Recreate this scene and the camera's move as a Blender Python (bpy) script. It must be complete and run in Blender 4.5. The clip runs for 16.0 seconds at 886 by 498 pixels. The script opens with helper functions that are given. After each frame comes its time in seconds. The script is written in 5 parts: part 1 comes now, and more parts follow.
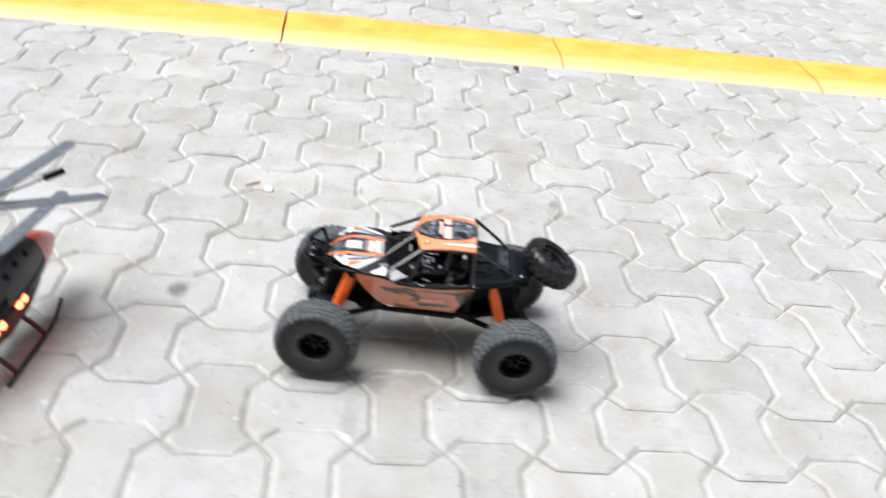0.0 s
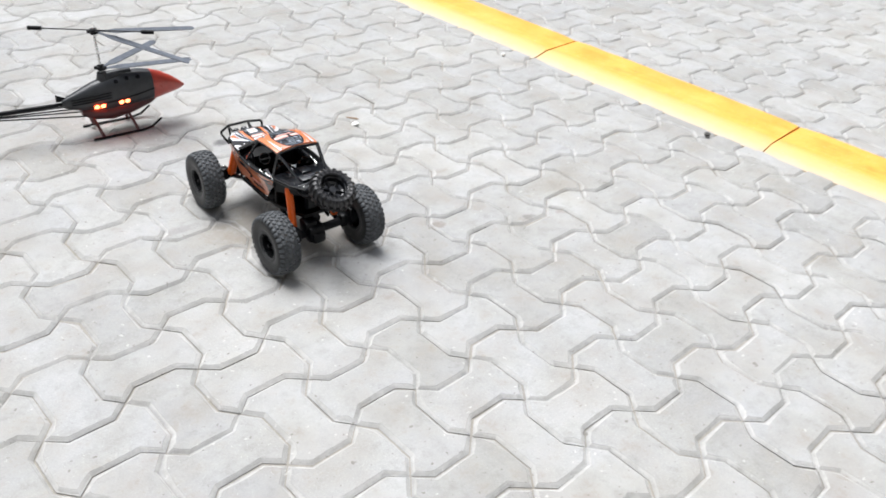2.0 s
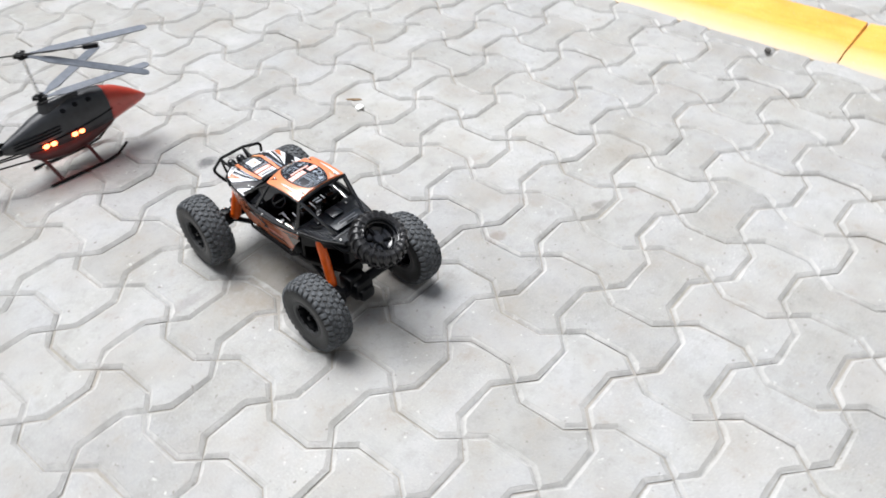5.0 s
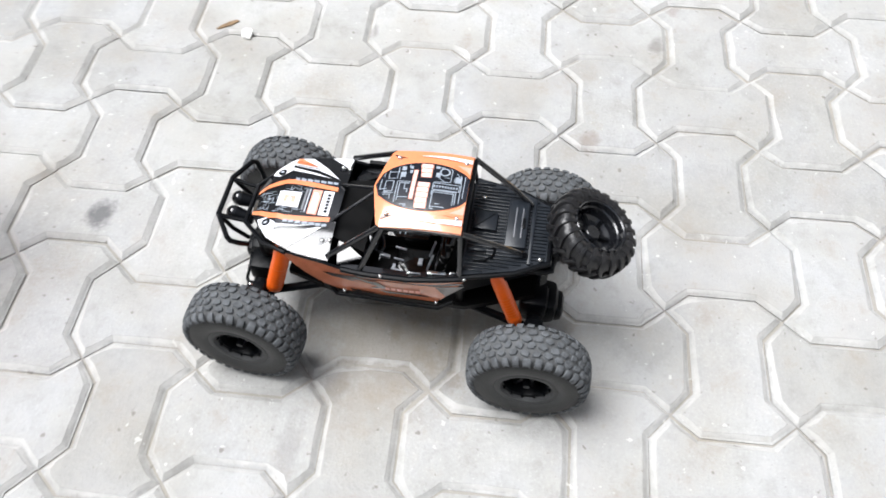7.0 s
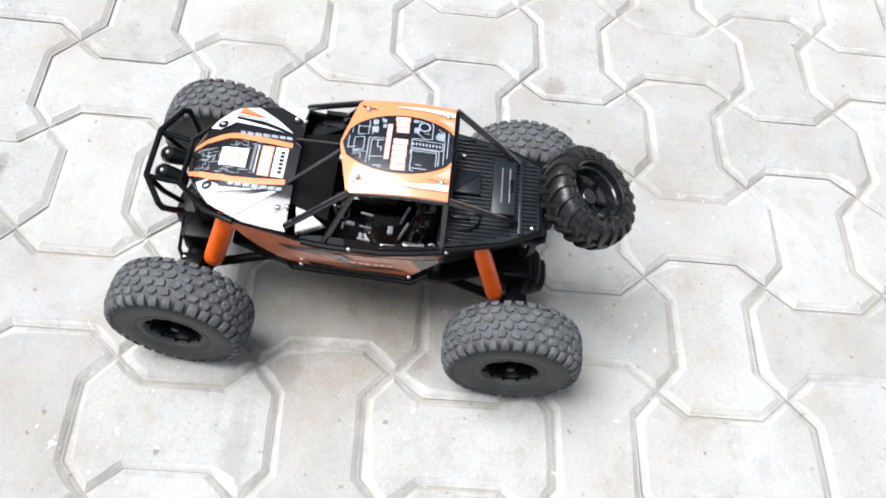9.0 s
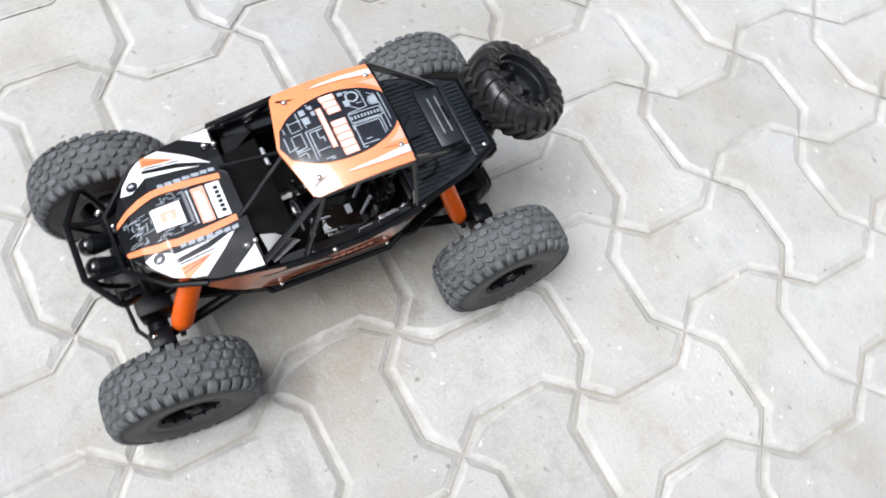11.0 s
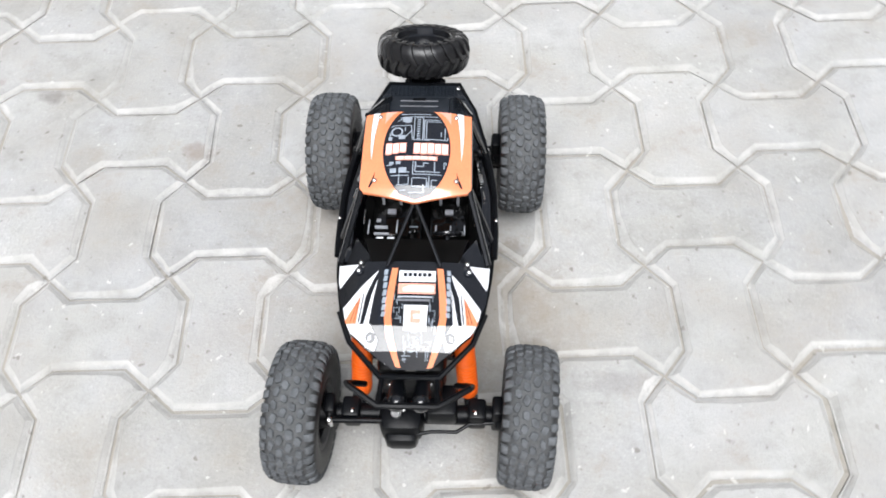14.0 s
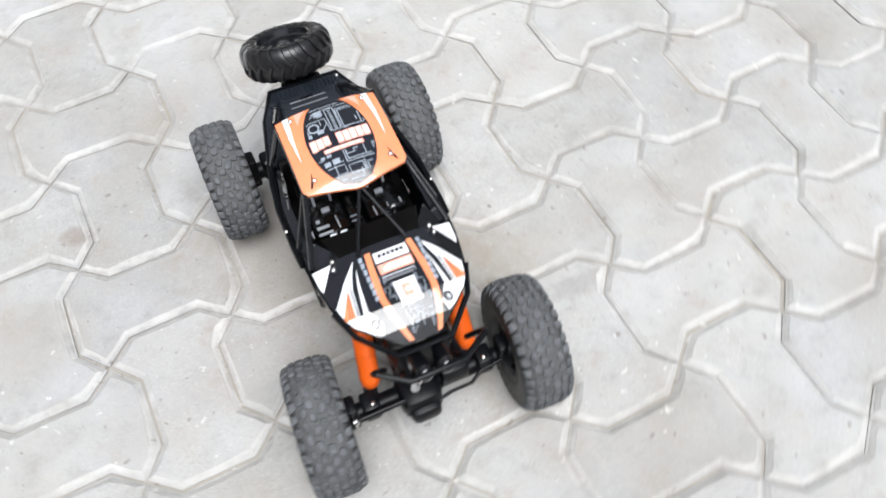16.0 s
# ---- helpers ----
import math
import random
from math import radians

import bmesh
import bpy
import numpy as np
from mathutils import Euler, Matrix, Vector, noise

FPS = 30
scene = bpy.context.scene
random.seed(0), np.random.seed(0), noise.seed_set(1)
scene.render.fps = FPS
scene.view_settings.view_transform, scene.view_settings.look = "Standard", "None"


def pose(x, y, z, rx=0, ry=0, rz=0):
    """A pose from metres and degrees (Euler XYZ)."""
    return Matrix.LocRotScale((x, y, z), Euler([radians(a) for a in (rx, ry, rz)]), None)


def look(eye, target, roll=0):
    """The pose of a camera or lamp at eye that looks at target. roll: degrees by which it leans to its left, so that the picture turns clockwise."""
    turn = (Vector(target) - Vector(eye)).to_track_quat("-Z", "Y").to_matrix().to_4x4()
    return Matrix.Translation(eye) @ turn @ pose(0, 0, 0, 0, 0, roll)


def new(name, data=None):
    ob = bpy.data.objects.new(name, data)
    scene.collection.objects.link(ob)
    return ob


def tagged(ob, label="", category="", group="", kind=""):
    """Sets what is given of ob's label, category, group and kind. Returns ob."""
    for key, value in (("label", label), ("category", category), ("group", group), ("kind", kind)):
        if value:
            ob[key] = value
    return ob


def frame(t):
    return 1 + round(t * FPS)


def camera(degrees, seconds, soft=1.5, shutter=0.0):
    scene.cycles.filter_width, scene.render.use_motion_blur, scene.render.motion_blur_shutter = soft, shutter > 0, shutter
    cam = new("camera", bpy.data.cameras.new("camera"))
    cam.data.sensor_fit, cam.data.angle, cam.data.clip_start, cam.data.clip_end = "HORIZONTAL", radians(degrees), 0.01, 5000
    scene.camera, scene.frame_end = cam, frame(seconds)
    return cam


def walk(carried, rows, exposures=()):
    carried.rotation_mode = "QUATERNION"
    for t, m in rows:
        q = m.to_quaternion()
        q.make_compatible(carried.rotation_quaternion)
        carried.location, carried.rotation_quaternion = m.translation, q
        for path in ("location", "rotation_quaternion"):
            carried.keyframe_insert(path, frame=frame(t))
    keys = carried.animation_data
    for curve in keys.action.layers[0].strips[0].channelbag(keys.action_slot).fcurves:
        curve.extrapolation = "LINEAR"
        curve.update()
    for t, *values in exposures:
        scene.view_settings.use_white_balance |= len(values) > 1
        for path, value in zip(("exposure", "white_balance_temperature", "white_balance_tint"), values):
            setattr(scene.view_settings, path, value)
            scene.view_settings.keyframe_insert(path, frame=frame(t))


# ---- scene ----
cam = camera(57.2, 16.0, soft=1.7, shutter=0.5)
PATH = [
    (0, (-0.287, 2.030, 1.072), (1.356, 1.820, -0.049), 8.5),
    (0.5, (-0.316, 1.536, 1.073), (1.319, 1.778, -0.053), 6.9),
    (1, (-0.335, 1.255, 1.072), (1.277, 1.950, 0.112), 8.8),
    (1.5, (-0.248, 0.681, 1.202), (1.163, 1.537, 0.072), 9.4),
    (2, (-0.048, 0.320, 1.192), (1.144, 1.471, 0.074), 5.5),
    (2.5, (0.025, 0.367, 1.241), (1.146, 1.554, 0.085), 3.2),
    (3, (0.068, 0.465, 1.241), (1.218, 1.597, 0.058), 3.4),
    (3.5, (0.076, 0.517, 1.235), (1.248, 1.616, 0.043), 4.9),
    (4, (0.085, 0.590, 1.231), (1.183, 1.759, 0.036), 2.5),
    (4.2, (0.107, 0.611, 1.230), (1.172, 1.781, 0.007), 1.0),
    (6.3, (0.279, 1.453, 1.093), (1.400, 1.913, -0.499), -5.2),
    (6.5, (0.312, 1.548, 1.070), (1.409, 1.933, -0.558), -5.2),
    (7, (0.378, 1.778, 1.003), (1.494, 1.907, -0.652), -0.5),
    (7.5, (0.410, 1.835, 0.956), (1.493, 1.770, -0.724), 7.3),
    (8, (0.440, 1.853, 0.925), (1.516, 1.746, -0.757), 9.0),
    (8.5, (0.458, 1.865, 0.909), (1.483, 1.755, -0.805), 9.9),
    (9, (0.469, 1.876, 0.905), (1.479, 1.729, -0.815), 11.7),
    (9.5, (0.480, 1.904, 0.904), (1.415, 1.664, -0.847), 15.5),
    (10, (0.531, 1.962, 0.910), (1.381, 1.665, -0.876), 14.3),
    (10.2, (0.540, 1.990, 0.916), (1.360, 1.600, -0.866), 16.0),
    (12.3, (0.768, 2.211, 0.887), (1.004, 1.426, -0.937), 10.2),
    (12.5, (0.790, 2.258, 0.894), (0.984, 1.447, -0.923), 6.9),
    (13, (0.810, 2.330, 0.918), (1.011, 1.407, -0.845), 0.5),
    (13.5, (0.835, 2.395, 0.930), (0.967, 1.436, -0.820), 0.1),
    (14, (0.936, 2.408, 0.926), (0.935, 1.337, -0.764), -1.5),
    (14.5, (0.977, 2.428, 0.922), (0.846, 1.437, -0.811), 1.2),
    (15, (0.978, 2.393, 0.918), (0.855, 1.388, -0.806), 2.1),
    (15.5, (0.986, 2.384, 0.934), (0.748, 1.379, -0.779), 1.4),
    (16, (1.103, 2.407, 0.933), (0.650, 1.464, -0.772), -1.6),
]
EXPOSURES = [(0.0, 0.98), (0.5, 0.98), (1.5, 1.01), (2.0, 0.89), (2.5, 0.72), (3.5, 0.67), (4.2, 0.9), (6.5, 0.79), (7.0, 1.04), (7.5, 1.09), (8.0, 1.09), (8.5, 1.07), (9.0, 1.15), (10.2, 1.05), (12.5, 0.83), (13.0, 0.85), (16.0, 0.89)]
walk(cam, [(t, look(eye, target, roll)) for t, eye, target, roll in PATH], EXPOSURES)

# ---- light: open overcast sky with a very soft sun ----
world = bpy.data.worlds.new("overcast_sky")
scene.world = world
world.use_nodes = True
wn, wl = world.node_tree.nodes, world.node_tree.links
sky = wn.new("ShaderNodeTexSky")
sky.sky_type = "NISHITA"
sky.sun_disc = False
sky.sun_elevation, sky.sun_rotation = radians(67), radians(3)
sky.air_density, sky.dust_density, sky.ozone_density = 1.0, 3.0, 1.0
veil = wn.new("ShaderNodeHueSaturation")          # cloud cover takes the blue out
veil.inputs["Saturation"].default_value = 0.50
wl.new(sky.outputs[0], veil.inputs["Color"])
wl.new(veil.outputs[0], wn["Background"].inputs[0])
wn["Background"].inputs[1].default_value = 0.092
sun = new("sun", bpy.data.lights.new("sun", "SUN"))
sun.data.energy, sun.data.angle, sun.data.color = 2.75, radians(42), (0.95, 0.97, 1.0)
sun.matrix_world = look((0.3, 4.8, 11.5), (0.0, 0.0, 0.0))


# ---- materials ----
def shader(name, rough=0.5, metal=0.0, spec=0.5, coat=0.0):
    m = bpy.data.materials.new(name)
    m.use_nodes = True
    b = m.node_tree.nodes["Principled BSDF"]
    b.inputs["Roughness"].default_value = rough
    b.inputs["Metallic"].default_value = metal
    b.inputs["Specular IOR Level"].default_value = spec
    b.inputs["Coat Weight"].default_value = coat
    return m, m.node_tree.nodes, m.node_tree.links, b


def noise_tex(n, l, scale, detail=4.0, rough=0.6, coords=None):
    tex = n.new("ShaderNodeTexNoise")
    tex.inputs["Scale"].default_value = scale
    tex.inputs["Detail"].default_value = detail
    tex.inputs["Roughness"].default_value = rough
    if coords is not None:
        l.new(coords, tex.inputs["Vector"])
    return tex


def ramp(n, l, source, stops):
    r = n.new("ShaderNodeValToRGB")
    e = r.color_ramp.elements
    e[0].position, e[0].color = stops[0][0], (*stops[0][1], 1)
    e[1].position, e[1].color = stops[-1][0], (*stops[-1][1], 1)
    for p, c in stops[1:-1]:
        k = e.new(p)
        k.color = (*c, 1)
    l.new(source, r.inputs[0])
    return r.outputs[0]


def mixed(n, l, a, b, fac, mode="MIX"):
    k = n.new("ShaderNodeMix")
    k.data_type, k.blend_type = "RGBA", mode
    for socket, v in ((k.inputs[0], fac), (k.inputs[6], a), (k.inputs[7], b)):
        if isinstance(v, (int, float)):
            socket.default_value = v
        elif isinstance(v, tuple):
            socket.default_value = (*v, 1)
        else:
            l.new(v, socket)
    return k.outputs[2]


def maths(n, l, op, a, b=None):
    k = n.new("ShaderNodeMath")
    k.operation = op
    for socket, v in zip(k.inputs, (a, b)):
        if v is None:
            continue
        if isinstance(v, (int, float)):
            socket.default_value = v
        else:
            l.new(v, socket)
    return k.outputs[0]


def bump(n, l, b, height, strength, distance):
    k = n.new("ShaderNodeBump")
    k.inputs["Strength"].default_value = strength
    k.inputs["Distance"].default_value = distance
    l.new(height, k.inputs["Height"])
    l.new(k.outputs[0], b.inputs["Normal"])


def grey(v):
    return (v, v, v)


def plain(name, colour, rough=0.45, metal=0.0, var=0.12, scale=60.0, grain=0.0, coat=0.0, spec=0.5):
    """A manufactured surface: slight cloudiness, fine dust and handling marks in the gloss."""
    m, n, l, b = shader(name, rough, metal, spec, coat)
    tc = n.new("ShaderNodeTexCoord").outputs["Object"]
    t1 = noise_tex(n, l, scale, 3, 0.6, tc)
    t2 = noise_tex(n, l, scale * 9, 2, 0.5, tc)
    lo = tuple(max(0.0, c * (1 - var)) for c in colour)
    hi = tuple(min(1.0, c * (1 + var)) for c in colour)
    l.new(mixed(n, l, ramp(n, l, t1.outputs[0], [(0.3, lo), (0.7, hi)]), ramp(n, l, t2.outputs[0], [(0.3, grey(0.85)), (0.7, grey(1.0))]), 0.6, "MULTIPLY"), b.inputs["Base Color"])
    rr = n.new("ShaderNodeMapRange")
    rr.inputs[3].default_value, rr.inputs[4].default_value = max(0.03, rough - 0.1), min(1.0, rough + 0.12)
    l.new(t1.outputs[0], rr.inputs[0])
    l.new(rr.outputs[0], b.inputs["Roughness"])
    if grain:
        bump(n, l, b, t2.outputs[0], 0.4, grain)
    return m


def blot_mask(n, l, pos, centre, rx, ry, soft=0.6):
    """1 inside an uneven blot on the ground, 0 outside."""
    d = n.new("ShaderNodeVectorMath")
    d.operation = "SUBTRACT"
    l.new(pos, d.inputs[0])
    d.inputs[1].default_value = (*centre, 0)
    s = n.new("ShaderNodeVectorMath")
    s.operation = "MULTIPLY"
    l.new(d.outputs[0], s.inputs[0])
    s.inputs[1].default_value = (1 / rx, 1 / ry, 0)
    le = n.new("ShaderNodeVectorMath")
    le.operation = "LENGTH"
    l.new(s.outputs[0], le.inputs[0])
    wob = noise_tex(n, l, 45, 4, 0.7, pos)
    v = maths(n, l, "ADD", le.outputs["Value"], maths(n, l, "MULTIPLY", maths(n, l, "SUBTRACT", wob.outputs[0], 0.5), 1.6))
    r = n.new("ShaderNodeMapRange")
    r.inputs[1].default_value, r.inputs[2].default_value = 1.0, 1.0 - soft
    l.new(v, r.inputs[0])
    return r.outputs[0]


def concrete(name, colour, joined=False, sand=False):
    m, n, l, b = shader(name, 0.82, 0, 0.3)
    geo = n.new("ShaderNodeNewGeometry")
    pos = geo.outputs["Position"]
    rnd = geo.outputs["Random Per Island"] if joined else n.new("ShaderNodeObjectInfo").outputs["Random"]
    rnd2 = maths(n, l, "FRACT", maths(n, l, "MULTIPLY", rnd, 7.31))
    big = noise_tex(n, l, 2.1, 3, 0.55, pos)
    patch = noise_tex(n, l, 9.0, 4, 0.6, pos)
    mid = noise_tex(n, l, 26, 6, 0.7, pos)
    fine = noise_tex(n, l, 230, 4, 0.75, pos)
    base = ramp(n, l, rnd, [(0.0, (colour[0] * 0.885, colour[1] * 0.88, colour[2] * 0.865)), (0.35, tuple(c * 0.98 for c in colour)), (0.75, tuple(c * 1.02 for c in colour)), (1.0, tuple(c * 1.09 for c in colour))])
    base = mixed(n, l, base, ramp(n, l, big.outputs[0], [(0.3, (0.92, 0.92, 0.93)), (0.7, (1.04, 1.03, 1.01))]), 1.0, "MULTIPLY")
    base = mixed(n, l, base, ramp(n, l, patch.outputs[0], [(0.28, (0.86, 0.855, 0.83)), (0.45, (0.97, 0.97, 0.96)), (0.58, (1.0, 1.005, 1.02)), (0.75, (1.09, 1.09, 1.10))]), 0.9, "MULTIPLY")
    base = mixed(n, l, base, ramp(n, l, mid.outputs[0], [(0.28, (0.80, 0.79, 0.76)), (0.5, grey(1.0)), (0.72, (1.12, 1.12, 1.11))]), 0.85, "MULTIPLY")
    # some stones have a rough open face, others were trowelled smooth
    rough = n.new("ShaderNodeMapRange")
    rough.inputs[3].default_value, rough.inputs[4].default_value = 0.35, 1.0
    l.new(rnd2, rough.inputs[0])
    base = mixed(n, l, base, ramp(n, l, fine.outputs[0], [(0.28, grey(0.85)), (0.44, grey(0.98)), (0.58, grey(1.02)), (0.70, grey(1.26))]), rough.outputs[0], "MULTIPLY")
    dirt = noise_tex(n, l, 6.5, 6, 0.7, pos)
    base = mixed(n, l, base, (0.27, 0.235, 0.19), ramp(n, l, dirt.outputs[0], [(0.46, grey(0.0)), (0.72, grey(0.48))]))
    # pale aggregate showing here and there, and small dark pits
    chips = noise_tex(n, l, 62, 3, 0.6, pos)
    worn = noise_tex(n, l, 5.0, 3, 0.6, pos)
    specks = maths(n, l, "MULTIPLY", maths(n, l, "GREATER_THAN", chips.outputs[0], 0.68), maths(n, l, "GREATER_THAN", worn.outputs[0], 0.50))
    base = mixed(n, l, base, (0.74, 0.73, 0.70), maths(n, l, "MULTIPLY", specks, 0.40))
    pit = noise_tex(n, l, 75, 2, 0.5, pos)
    base = mixed(n, l, base, (0.15, 0.135, 0.115), ramp(n, l, pit.outputs[0], [(0.69, grey(0.0)), (0.75, grey(0.65))]))
    grime = noise_tex(n, l, 13, 8, 0.75, pos)
    base = mixed(n, l, base, (0.24, 0.21, 0.17), ramp(n, l, grime.outputs[0], [(0.56, grey(0.0)), (0.72, grey(0.45))]))
    crumbs = noise_tex(n, l, 34, 2, 0.5, pos)
    base = mixed(n, l, base, (0.12, 0.105, 0.085), ramp(n, l, crumbs.outputs[0], [(0.745, grey(0.0)), (0.775, grey(0.55))]))
    h = maths(n, l, "ADD", maths(n, l, "MULTIPLY", fine.outputs[0], 0.8), mid.outputs[0])
    if not sand:
        for centre, rx, ry, depth, tone in STAINS_AND_SHADE:
            base = mixed(n, l, base, tone, maths(n, l, "MULTIPLY", blot_mask(n, l, pos, centre, rx, ry), depth))
        # the rims are rubbed pale, with an uneven inner border
        at = n.new("ShaderNodeAttribute")
        at.attribute_name = "rim"
        wob = noise_tex(n, l, 40, 5, 0.7, pos)
        w = maths(n, l, "ADD", at.outputs["Fac"], maths(n, l, "MULTIPLY", maths(n, l, "SUBTRACT", wob.outputs[0], 0.5), 1.3))
        edge = n.new("ShaderNodeMapRange")
        edge.inputs[1].default_value, edge.inputs[2].default_value = 0.38, 0.72
        l.new(w, edge.inputs[0])
        rim = ramp(n, l, mid.outputs[0], [(0.3, (0.40, 0.39, 0.365)), (0.5, (0.485, 0.478, 0.46)), (0.7, (0.56, 0.553, 0.54))])
        base = mixed(n, l, base, rim, maths(n, l, "MULTIPLY", edge.outputs[0], ramp(n, l, patch.outputs[0], [(0.34, grey(0.15)), (0.62, grey(0.9))])))
    l.new(base, b.inputs["Base Color"])
    bump(n, l, b, h, 0.9, 0.0022)
    return m


# blots, scuffs and the truck's painted shade on the paving: place, half axes, depth, colour
STAINS_AND_SHADE = [
    ((1.064, 2.388), 0.034, 0.026, 0.80, (0.10, 0.10, 0.105)),
    ((1.519, 2.035), 0.026, 0.012, 0.50, (0.15, 0.14, 0.13)),
    ((1.531, 1.523), 0.026, 0.018, 0.60, (0.16, 0.15, 0.14)),
    ((1.289, 1.640), 0.030, 0.020, 0.50, (0.19, 0.15, 0.12)),
    ((0.842, 1.827), 0.024, 0.016, 0.45, (0.16, 0.14, 0.12)),
    ((0.910, 1.907), 0.022, 0.012, 0.40, (0.15, 0.13, 0.11)),
    ((0.818, 1.977), 0.030, 0.024, 0.40, (0.17, 0.16, 0.15)),
    ((1.633, 1.489), 0.022, 0.016, 0.40, (0.20, 0.15, 0.12)),
    # next two: brown dirt and the truck's shade, put into the paver colour
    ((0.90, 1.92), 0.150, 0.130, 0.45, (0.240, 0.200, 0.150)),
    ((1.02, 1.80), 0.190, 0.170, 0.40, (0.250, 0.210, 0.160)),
    ((0.72, 2.02), 0.060, 0.020, 0.35, (0.19, 0.18, 0.17)),
    ((1.70, 1.62), 0.090, 0.050, 0.35, (0.27, 0.25, 0.21)),
]
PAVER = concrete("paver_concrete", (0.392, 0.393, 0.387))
PAVER_FAR = concrete("paver_concrete_field", (0.392, 0.393, 0.387), joined=True)
SAND = concrete("joint_sand", (0.325, 0.310, 0.283), joined=True, sand=True)


def kerb_paint():
    m, n, l, b = shader("yellow_kerb_paint", 0.55, 0, 0.4)
    tc = n.new("ShaderNodeTexCoord").outputs["Object"]
    sep = n.new("ShaderNodeSeparateXYZ")
    l.new(tc, sep.inputs[0])
    t1 = noise_tex(n, l, 9, 5, 0.65, tc)
    t2 = noise_tex(n, l, 160, 3, 0.6, tc)
    st = n.new("ShaderNodeMapping")
    st.inputs["Scale"].default_value = (30, 3, 3)
    l.new(tc, st.inputs[0])
    t3 = noise_tex(n, l, 1.6, 4, 0.6, st.outputs[0])
    yellow = ramp(n, l, t1.outputs[0], [(0.25, (0.68, 0.33, 0.050)), (0.5, (0.80, 0.425, 0.075)), (0.75, (0.86, 0.49, 0.12))])
    yellow = mixed(n, l, yellow, ramp(n, l, t3.outputs[0], [(0.3, (0.80, 0.78, 0.72)), (0.6, grey(1.0))]), 0.7, "MULTIPLY")
    yellow = mixed(n, l, yellow, ramp(n, l, t2.outputs[0], [(0.25, grey(0.85)), (0.6, grey(1.03))]), 0.8, "MULTIPLY")
    # scuffed, dusty paint on the bevel that faces the road
    edge = n.new("ShaderNodeMapRange")
    edge.inputs[1].default_value, edge.inputs[2].default_value = 0.105, 0.030
    l.new(maths(n, l, "ADD", sep.outputs[0], maths(n, l, "MULTIPLY", maths(n, l, "SUBTRACT", t1.outputs[0], 0.5), 0.07)), edge.inputs[0])
    col = mixed(n, l, yellow, (0.70, 0.47, 0.22), maths(n, l, "MULTIPLY", edge.outputs[0], 0.9))
    # hardly any paint is left at the foot
    foot = n.new("ShaderNodeMapRange")
    foot.inputs[1].default_value, foot.inputs[2].default_value = 0.030, -0.014
    l.new(maths(n, l, "ADD", sep.outputs[0], maths(n, l, "MULTIPLY", maths(n, l, "SUBTRACT", t1.outputs[0], 0.5), 0.06)), foot.inputs[0])
    col = mixed(n, l, col, (0.52, 0.44, 0.34), foot.outputs[0])
    bare = maths(n, l, "MULTIPLY", maths(n, l, "GREATER_THAN", t2.outputs[0], 0.66), 0.5)
    l.new(mixed(n, l, col, (0.46, 0.44, 0.40), bare), b.inputs["Base Color"])
    bump(n, l, b, maths(n, l, "ADD", t1.outputs[0], maths(n, l, "MULTIPLY", t2.outputs[0], 0.4)), 0.5, 0.003)
    return m


KERB = kerb_paint()
BLACK = plain("black_moulded_plastic", (0.0025, 0.0030, 0.0040), 0.36, var=0.3, grain=0.0003, spec=0.15)
BLACK_GLOSS = plain("black_gloss_plastic", (0.007, 0.0075, 0.009), 0.16, var=0.2, coat=0.5, spec=0.5)
DECK = plain("ribbed_black_plastic", (0.0105, 0.0135, 0.0180), 0.32, var=0.25, spec=0.42)
SEAT_MAT = plain("interior_black", (0.003, 0.003, 0.003), 0.4, var=0.2, spec=0.14)
def crinkled():
    """Thin glossy black moulding with a restless surface."""
    m, n, l, b = shader("crinkled_gloss_black", 0.14, 0, 0.5)
    tc = n.new("ShaderNodeTexCoord").outputs["Object"]
    t1 = noise_tex(n, l, 42, 2, 0.5, tc)
    l.new(ramp(n, l, t1.outputs[0], [(0.3, grey(0.002)), (0.7, grey(0.006))]), b.inputs["Base Color"])
    bump(n, l, b, t1.outputs[0], 0.7, 0.005)
    return m


CRINKLE = crinkled()
NOSE_PRINT = plain("dark_silver_print", (0.15, 0.155, 0.17), 0.42, var=0.15, coat=0.1)
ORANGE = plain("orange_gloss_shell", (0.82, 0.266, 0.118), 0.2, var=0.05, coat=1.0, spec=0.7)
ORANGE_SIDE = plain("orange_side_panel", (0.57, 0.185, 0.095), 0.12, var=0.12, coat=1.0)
SHARD = plain("brown_black_print", (0.045, 0.022, 0.018), 0.15, var=0.3, coat=1.0)
ORANGE_SHOCK = plain("orange_shock_plastic", (0.86, 0.13, 0.012), 0.35, var=0.06)
WHITE = plain("white_decal", (0.78, 0.79, 0.82), 0.2, var=0.04, coat=0.5)
SILVER_DECAL = plain("silver_grey_decal", (0.42, 0.44, 0.48), 0.2, var=0.06, coat=0.5)
PALE_PINK = plain("pale_pink_lettering", (0.90, 0.68, 0.64), 0.25, var=0.05, coat=0.4)
SALMON = plain("salmon_lettering", (0.88, 0.38, 0.29), 0.25, var=0.05, coat=0.4)
CIRCUIT = plain("grey_line_print", (0.30, 0.34, 0.39), 0.25, var=0.1, coat=0.4)
DARKBLUE = plain("dark_print", (0.006, 0.008, 0.014), 0.22, var=0.2, spec=0.5, coat=0.45)
STEEL = plain("bright_steel", (0.75, 0.75, 0.74), 0.25, 1.0, var=0.06)
BLADE = plain("grey_blade_plastic", (0.13, 0.145, 0.17), 0.2, var=0.2, coat=0.8)
RED = plain("red_canopy_plastic", (0.40, 0.040, 0.024), 0.3, var=0.12, coat=0.4)
DARKRED = plain("dark_red_hull", (0.06, 0.010, 0.010), 0.4, var=0.2)
GREYBODY = plain("charcoal_hull", (0.030, 0.032, 0.036), 0.38, var=0.2)
